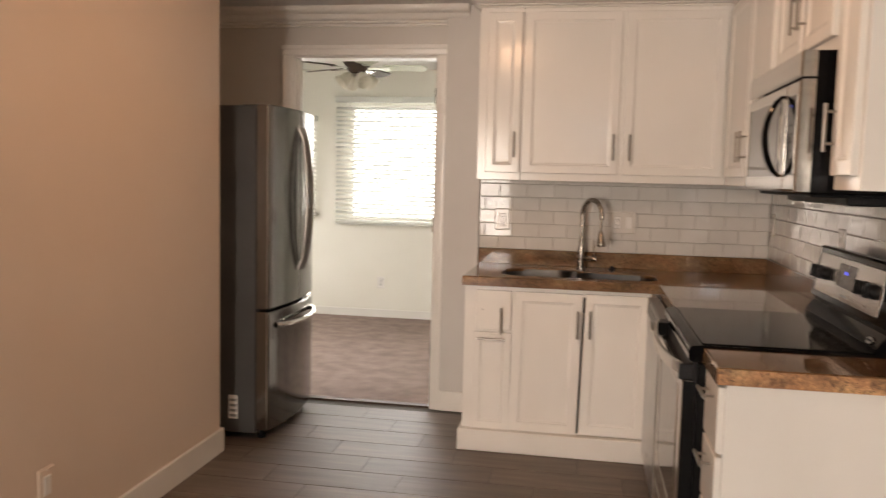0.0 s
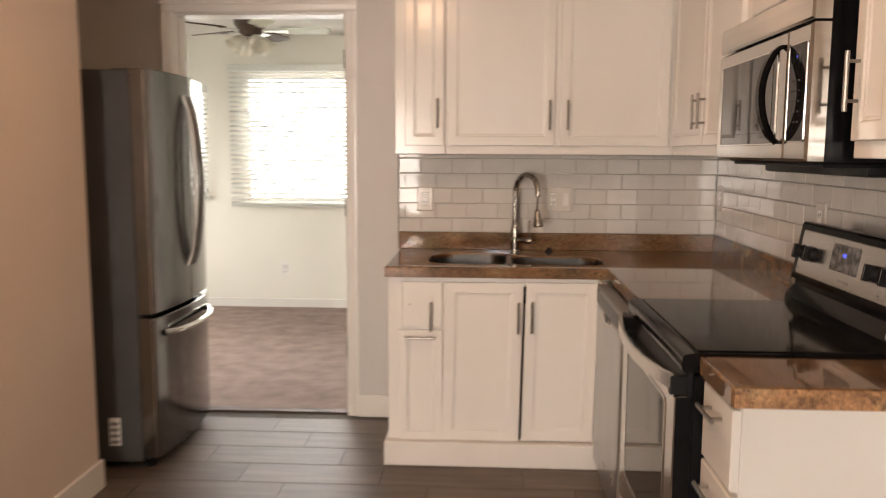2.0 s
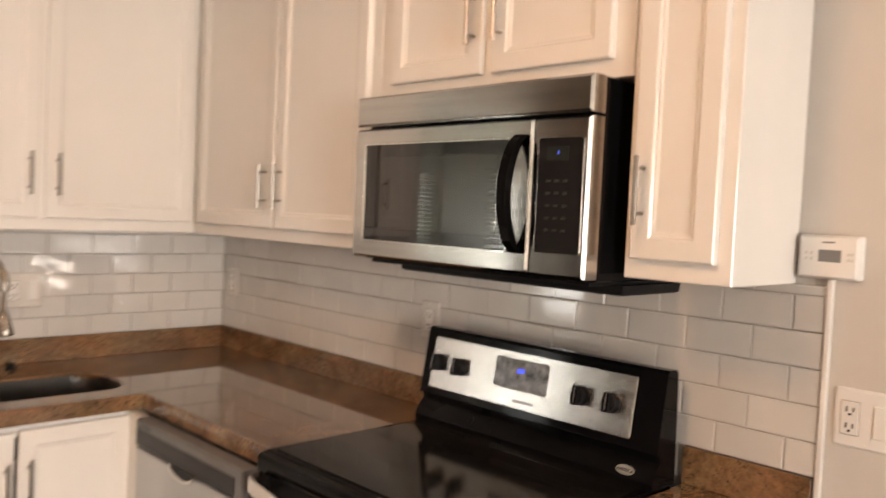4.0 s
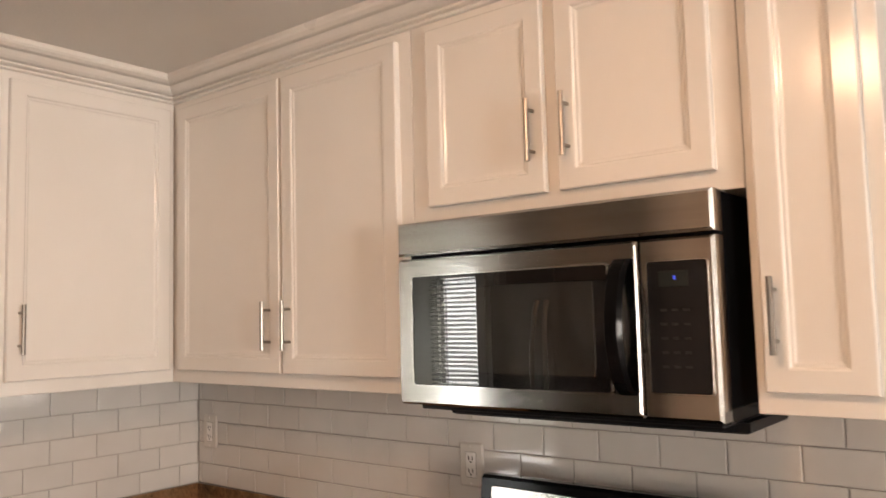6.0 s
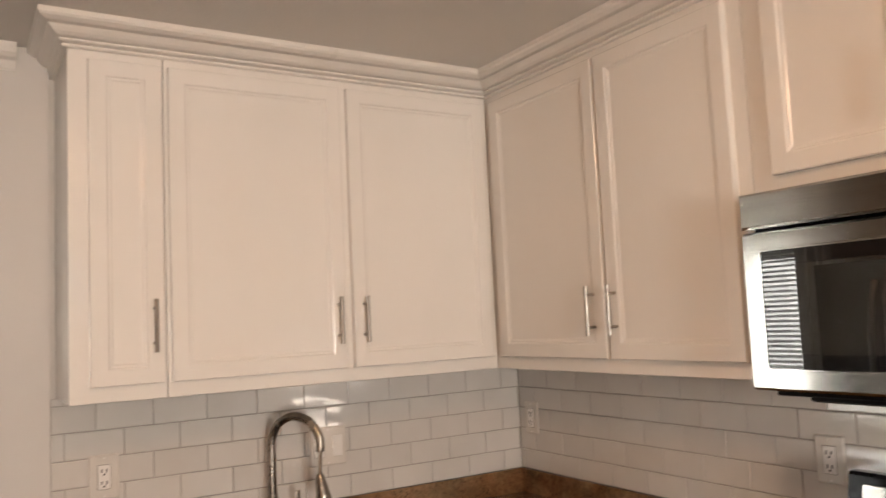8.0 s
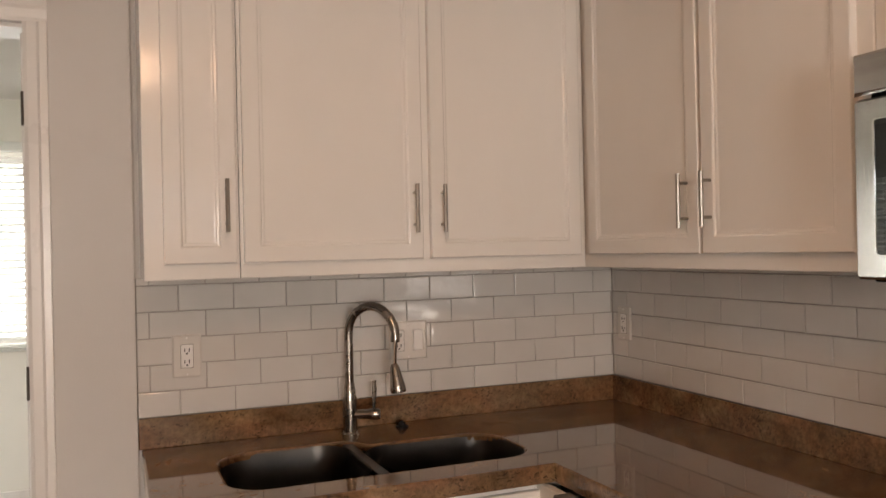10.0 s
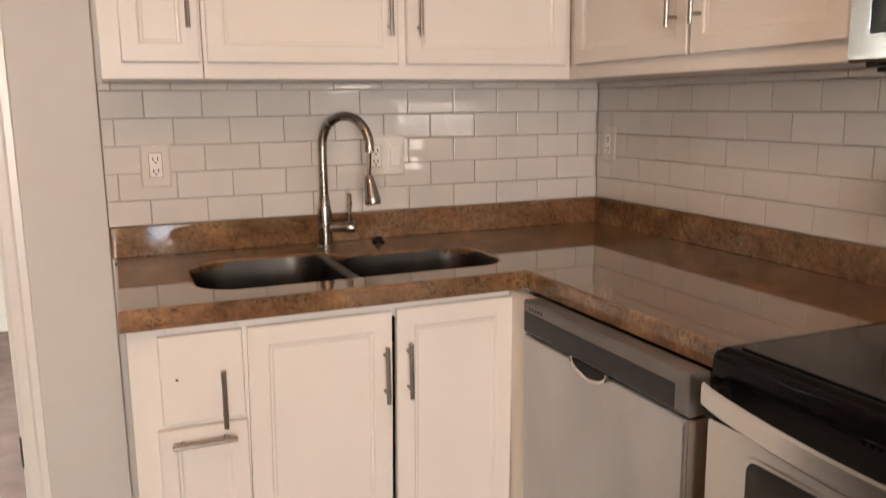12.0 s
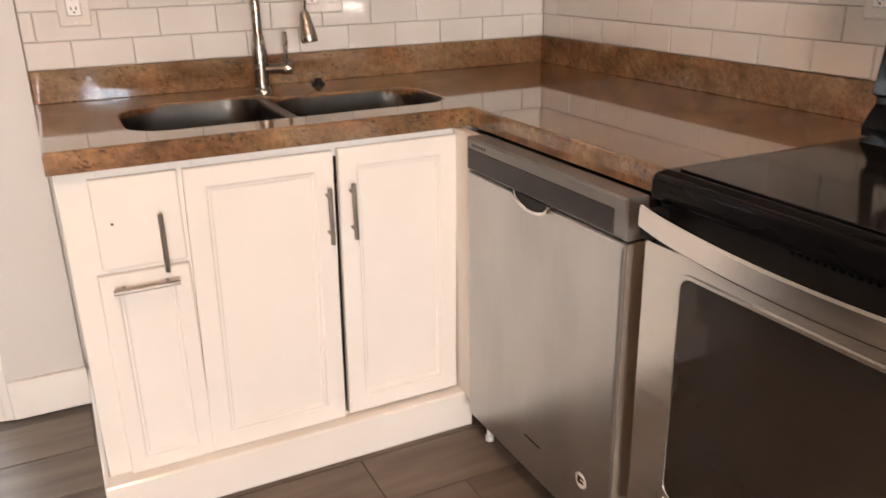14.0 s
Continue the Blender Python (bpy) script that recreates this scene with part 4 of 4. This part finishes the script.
rings(bm, [[Vector((0.846 + v * 0.6 - d, u, 0.956 + v)) for u, v in ov] for d in (0.0, 0.006)])
badge = part("badge", bm, bright_chrome, guard, "small silver oval badge")
font = bpy.data.curves.new("lettering", "FONT")
font.body, font.size, font.extrude, font.align_x, font.align_y = "AMERICA", 0.0105, 0.0003, "CENTER", "CENTER"
letters = new("lettering", font)
lettering = new("lettering", bpy.data.meshes.new_from_object(letters))
bpy.data.objects.remove(letters)
lettering.data.materials.append(dark_grey)
lettering.parent = badge
lettering.matrix_parent_inverse = where(badge).inverted()
lettering.matrix_basis = Matrix.Translation((0.8392, 2.872, 0.956)) @ Matrix(((0, 0.514, -0.857, 0), (-1, 0, 0, 0), (0, 0.857, 0.514, 0), (0, 0, 0, 1)))

# ---- microwave ----
M0, M1, MZ0, MZ1 = 2.838, 3.599, 1.404, 1.826
mw = thing("microwave", 0.8, 3.22, MZ0, "stainless over-the-range microwave with a black glass door", "microwave")
part("body", boxed(0.632, 0.998, M0 + 0.002, M1 - 0.002, MZ0 - 0.006, MZ1, 0.003), black_enamel, mw, "black casing")
part("underside", boxed(0.640, 0.990, M0 + 0.02, M1 - 0.02, MZ0 - 0.016, MZ0 - 0.007, 0.003), black_matte, mw, "black underside with filters")
part("duct_base", stepped(lambda u, v, d: Vector((v, u, MZ0 - 0.016 - d)), M0 + 0.004, M1 - 0.03, 0.74, 0.994, [(0, 0.0), (0.002, 0.020), (0.010, 0.024)]), black_matte, mw, "black lower housing towards the wall")
WM = west(0.632)
part("vent_panel", stepped(WM, M0, M1, 1.748, MZ1, [(0, 0.0), (0, 0.040), (0.006, 0.046)]), steel_mw, mw, "brushed stainless vent panel")
SPLIT = 2.986
mdoor = part("door", stepped(WM, SPLIT + 0.002, M1, MZ0, 1.741, [(0, 0.0), (0, 0.040), (0.006, 0.047), (0.044, 0.047), (0.047, 0.043)], radius=0.008), steel_mw, mw, "stainless door frame")
part("handle_backing", stepped(WM, SPLIT + 0.006, SPLIT + 0.058, MZ0 + 0.046, 1.699, [(0, 0.0425), (0, 0.0468), (0.001, 0.0478)], radius=0.006), steel_mw, mdoor, "bright steel strip behind the handle")
part("door_glass", stepped(WM, SPLIT + 0.062, M1 - 0.046, MZ0 + 0.044, 1.700, [(0, 0.043), (0, 0.0475), (0.001, 0.0485)], radius=0.008), door_glass, mdoor, "dark reflective glass")
part("window_screen", stepped(WM, 3.082, M1 - 0.108, MZ0 + 0.076, 1.668, [(0, 0.048), (0.001, 0.0495)], radius=0.006), microwave_glass, mdoor, "grey see-through screen")
part("glass_rim", stepped(WM, SPLIT + 0.060, M1 - 0.043, MZ0 + 0.041, 1.703, [(0.0, 0.046), (0.002, 0.0505), (0.005, 0.0505), (0.007, 0.046)], radius=0.010, cap_end=False), bright_chrome, mdoor)
ctl = part("control_side", stepped(WM, M0, SPLIT - 0.001, MZ0, 1.741, [(0, 0.0), (0, 0.040), (0.006, 0.047)]), steel_mw, mw, "stainless control side")
pad = part("keypad", stepped(WM, M0 + 0.014, SPLIT - 0.018, MZ0 + 0.050, 1.697, [(0, 0.046), (0.001, 0.0485)], radius=0.006), black_glass, ctl, "black glass keypad")
part("keypad_rim", stepped(WM, M0 + 0.011, SPLIT - 0.015, MZ0 + 0.047, 1.700, [(0.0, 0.046), (0.0015, 0.050), (0.003, 0.050), (0.004, 0.047)], radius=0.008, cap_end=False), bright_chrome, ctl)
part("display", stepped(WM, 2.888, 2.946, 1.648, 1.680, [(0, 0.0475), (0.001, 0.0490)]), display_black, pad, "dim display window")
part("clock_digit", stepped(WM, 2.912, 2.917, 1.662, 1.670, [(0, 0.0485), (0.0005, 0.0502)]), dim_blue, pad, "blue lit digit")
for r in range(5):
    for c in range(3):
        part("key_mark", stepped(WM, 2.888 + 0.022 * c, 2.901 + 0.022 * c, 1.500 + 0.026 * r, 1.505 + 0.026 * r, [(0, 0.0475), (0.0005, 0.0492)]), key_print, pad)
bm = bmesh.new()
loops = []
for k in range(17):
    s = k / 16
    z = 1.448 + 0.258 * s
    d = 0.047 + 0.052 * math.sin(math.pi * s) ** 0.6
    loops.append([WM(3.016 + a, z, d + o) for a, o in ((-0.016, -0.004), (-0.020, 0.004), (-0.012, 0.013), (0.012, 0.013), (0.020, 0.004), (0.016, -0.004))])
rings(bm, loops)
part("handle", bm, black_enamel, mdoor, "bowed glossy black handle", smooth=True)

# ---- fridge ----
G0, G1 = 4.175, 4.928
fridge = thing("refrigerator", -2.0, 4.55, 0, "stainless french-door refrigerator with dark grey sides", "refrigerator")
part("body", boxed(-2.36, -1.715, G0 + 0.004, G1 - 0.004, 0.035, 1.762, 0.006, 2), fridge_side, fridge, "dark grey textured cabinet")
for y in (G0 + 0.06, G1 - 0.06):
    part("foot", lathe(bmesh.new(), [(0.022, 0), (0.022, 0.018), (0.012, 0.02), (0.012, 0.04)], (-1.70, y, 0), n=12), black_matte, fridge)
    part("hinge_cover", boxed(-1.80, -1.655, y - 0.03, y + 0.03, 1.7625, 1.769, 0.002, 1), fridge_side, fridge)


def bowed_front(y0, y1, z0, z1):
    """A door slab whose face bows out across the whole fridge."""
    mid, hw = (G0 + G1) / 2, (G1 - G0) / 2

    def face(y):
        return -1.640 + 0.042 * (1 - ((y - mid) / hw) ** 2)
    n = 12
    ys = [y0 + (y1 - y0) * k / n for k in range(n + 1)]
    out = [(-1.708, y0), (face(y0) - 0.008, y0), (face(y0 + 0.004) - 0.001, y0 + 0.004)] + [(face(y), y) for y in ys[1:-1]] + [(face(y1 - 0.004) - 0.001, y1 - 0.004), (face(y1) - 0.008, y1), (-1.708, y1)]
    bm = bmesh.new()
    rings(bm, [[Vector((x - (0.004 if e and x > -1.7 else 0), y, z)) for x, y in out] for z, e in ((z0, 1), (z0 + 0.005, 0), (z1 - 0.005, 0), (z1, 1))])
    return bm


MIDY = (G0 + G1) / 2
fd1 = part("door", bowed_front(G0, MIDY - 0.003, 0.708, 1.768), steel_fridge, fridge, "bowed stainless door", smooth=True, crease=14)
fd2 = part("door", bowed_front(MIDY + 0.003, G1, 0.708, 1.768), steel_fridge, fridge, "bowed stainless door", smooth=True, crease=14)
frz = part("freezer_drawer", bowed_front(G0, G1, 0.055, 0.690), steel_fridge, fridge, "bowed stainless freezer drawer", smooth=True, crease=14)
# chrome strips added to draw the highlight along the near door edge
for d, z0, z1 in ((fd1, 0.712, 1.764), (frz, 0.060, 0.686)):
    part("edge_highlight", boxed(-1.6535, -1.6485, G0 - 0.0012, G0 + 0.0035, z0, z1, 0.001), bright_chrome, d, "thin chrome strip drawn for the highlight on the door edge")
part("gasket", boxed(-1.716, -1.700, G0 + 0.01, G1 - 0.01, 0.06, 1.745), black_matte, fridge, "black door gasket")
for d, s in ((fd1, -1), (fd2, 1)):
    pts = [(-1.598 + 0.054 * math.sin(math.pi * k / 16) ** 0.55, MIDY + s * (0.030 + 0.012 * math.sin(math.pi * k / 16)), 0.885 + 0.785 * k / 16) for k in range(17)]
    part("door_handle", tube(bmesh.new(), pts, 0.013, 10, [0.017 if k in (0, 16) else 0.0125 for k in range(17)]), handle_steel, d, "long bowed steel handle", smooth=True)
pts = []
for k in range(17):
    y = G0 + 0.075 + (G1 - G0 - 0.15) * k / 16
    bow = -1.640 + 0.042 * (1 - ((y - MIDY) / ((G1 - G0) / 2)) ** 2)
    pts.append((bow + 0.002 + 0.050 * math.sin(math.pi * k / 16) ** 0.5, y, 0.612))
part("drawer_handle", tube(bmesh.new(), pts, 0.013, 10, [0.017 if k in (0, 16) else 0.0135 for k in range(17)]), bright_chrome, frz, "bright bowed drawer handle", smooth=True)
lab = part("rating_label", boxed(-1.862, -1.812, G0 + 0.002, G0 + 0.0035, 0.110, 0.238), white_plastic, fridge, "white printed rating label")
for k in range(4):
    part("print_block", boxed(-1.856, -1.820, G0 + 0.001, G0 + 0.0019, 0.120 + 0.028 * k, 0.134 + 0.028 * k), print_grey, lab)

corner = Matrix.Translation((-1.645, G0, 0))
fridge.matrix_basis = corner @ pose(0, 0, 0, 0, 0, 2.2) @ corner.inverted() @ fridge.matrix_basis

# ---- plates, thermostat, ceiling light ----
wall_plate(east(-1.815), 2.600, 2.682, 0.275, 0.400, "s", "painted-over blank plate low on the beige wall", greige_paint)
wall_plate(south(4.990), -0.554, -0.470, 1.114, 1.242, "o", "pale duplex outlet over the sink worktop", clear_plate)
wall_plate(south(4.990), 0.120, 0.252, 1.117, 1.245, "os", "pale double plate with outlet and switch behind the tap", clear_plate)
wall_plate(west(0.990), 4.873, 4.953, 1.137, 1.259, "o", "pale duplex outlet near the tiled corner", clear_plate)
wall_plate(west(0.990), 3.655, 3.737, 1.130, 1.252, "o", "pale duplex outlet beside the range", clear_plate)
wall_plate(west(1.0), 2.352, 2.478, 1.085, 1.208, "so", "white double plate with outlet and rocker switch", white_plastic, "outlet")

WT = west(1.0)
th = thing("thermostat", 1.0, 2.503, 1.473, "white wall thermostat with a small grey screen", "thermostat")
part("case", stepped(WT, 2.441, 2.565, 1.428, 1.520, [(0, 0.0), (0, 0.020), (0.006, 0.030), (0.009, 0.031)], radius=0.006), white_plastic, th, smooth=True)
part("screen", stepped(WT, 2.476, 2.522, 1.464, 1.490, [(0, 0.0305), (0.001, 0.0318)]), print_grey, th, "small grey screen")
for y in (2.455, 2.462, 2.535, 2.546):
    for z in (1.470, 1.482):
        part("button", stepped(WT, y - 0.0025, y + 0.0025, z - 0.003, z + 0.003, [(0, 0.0305), (0.0005, 0.0325)]), clear_plate, th)
part("name_mark", stepped(WT, 2.490, 2.515, 1.503, 1.507, [(0, 0.0305), (0.0003, 0.0313)]), print_grey, th)

lamp = thing("ceiling_light", -0.62, 2.83, CEIL, "round flush ceiling light glowing warm orange", "ceiling light")
part("base", lathe(bmesh.new(), [(0.145, 0), (0.150, -0.012), (0.137, -0.020), (0.0, -0.020)], (-0.62, 2.83, CEIL), n=32), nickel, lamp, smooth=True)
part("dome", lathe(bmesh.new(), [(0.132, -0.021), (0.128, -0.045), (0.102, -0.072), (0.056, -0.090), (0, -0.096)], (-0.62, 2.83, CEIL), n=32), lamp_glow, lamp, "warm glowing glass dome", smooth=True)

# ---- tiled walls ----
strip = part("tile_edge_trim", boxed(0.985, 0.9995, 2.494, 2.505, 0.92, 1.427, 0.001), trim_paint)
tagged(strip, "white metal edging strip at the end of the tiles", "trim", kind="structure")
splash_n = structure("tile_bed_north", boxed(-0.652, 0.9945, 4.9945, 4.9995, 1.004, LOW), grout, "white glossy subway tile splashback over the sink", "tiled wall")
bm = boxed(0.9945, 0.9995, 2.506, 4.9995, 1.004, LOW)
box(bm, 0.9945, 0.9995, 2.808, 3.580, 0.90, 1.004)
splash_e = structure("tile_bed_east", bm, grout, "white glossy subway tile splashback along the range wall", "tiled wall")
ROWS_Z = [(1.0055, 1.0770), (1.0790, 1.1550), (1.1570, 1.2330), (1.2350, 1.3110), (1.3130, 1.3890), (1.3910, 1.4110)]
TW = 0.160
tile_data = {}


def tile_mesh(w, h):
    key = (round(w, 3), round(h, 3))
    if key not in tile_data:
        f = lambda u, v, d: Vector((u, -d, v))
        bm = stepped(f, -w / 2, w / 2, -h / 2, h / 2, [(0, 0), (0, 0.0035), (0.0012, 0.0050), (0.0028, 0.0056)])
        bmesh.ops.recalc_face_normals(bm, faces=bm.faces)
        me = bpy.data.meshes.new("tile")
        bm.to_mesh(me)
        bm.free()
        me.materials.append(tile_glaze)
        tile_data[key] = me
    return tile_data[key]


def lay_tiles(parent, a0, a1, rows, first, place, turn):
    rnd = random.Random(7)
    for r, (z0, z1) in enumerate(rows):
        j = first[r % 2]
        while j > a0:
            j -= TW
        while j < a1:
            s, e = max(j, a0) + 0.001, min(j + TW, a1) - 0.001
            if e - s > 0.008:
                ob = new("tile", tile_mesh(e - s, z1 - z0))
                ob.parent = parent
                ob.matrix_basis = place((s + e) / 2, (z0 + z1) / 2) @ pose(0, 0, 0, rnd.uniform(-TILT, TILT), 0, turn + rnd.uniform(-TILT, TILT))
            j += TW


TILT = 0.22
lay_tiles(splash_n, -0.651, 0.990, ROWS_Z, (-0.533, -0.616), lambda u, z: Matrix.Translation((u, 4.9945, z)), 0)
lay_tiles(splash_e, 2.507, 4.990, ROWS_Z, (2.574, 2.661), lambda u, z: Matrix.Translation((0.9945, u, z)), -90)
lay_tiles(splash_e, 2.808, 3.580, [(0.926, 1.003)], (2.661, 2.661), lambda u, z: Matrix.Translation((0.9945, u, z)), -90)

# ---- plank floor ----
PW, PL, JOINT = 0.208, 0.62, 0.004
bm = boxed(-PL / 2 + JOINT / 2, PL / 2 - JOINT / 2, -PW / 2 + JOINT / 2, PW / 2 - JOINT / 2, -0.0035, 0.0, 0.0012)
plank_me = bpy.data.meshes.new("plank")
bm.to_mesh(plank_me)
bm.free()
plank_me.materials.append(plank_tile)
rest = bmesh.new()
for r in range(-41, 2):
    y = 4.804 + r * PW
    if y > 5.0 or y < -3.5:
        continue
    shift = (-1.277 - r * 0.212) % PL
    west_end, east_end = (-3.99, 3.19) if y < 0.0 else (-1.815, 3.19) if y < 1.1 else (-1.815, 1.0) if y < 3.86 else (-2.49, 1.0)
    for c in range(-8, 8):
        x = shift + PL / 2 + c * PL
        x0, x1 = max(x - PL / 2 + 0.002, west_end), min(x + PL / 2 - 0.002, east_end)
        if x1 - x0 < 0.02:
            continue
        if x1 - x0 > PL - 0.005 and -2.1 < x < 1.0 and y > 2.2:
            ob = new("plank", plank_me)
            ob.parent = floor
            ob.location = (x, y, 0)
        else:
            box(rest, x0, x1, y - PW / 2 + 0.002, y + PW / 2 - 0.002, -0.0035, 0.0)
part("planks", rest, plank_tile, floor, kind="stuff")
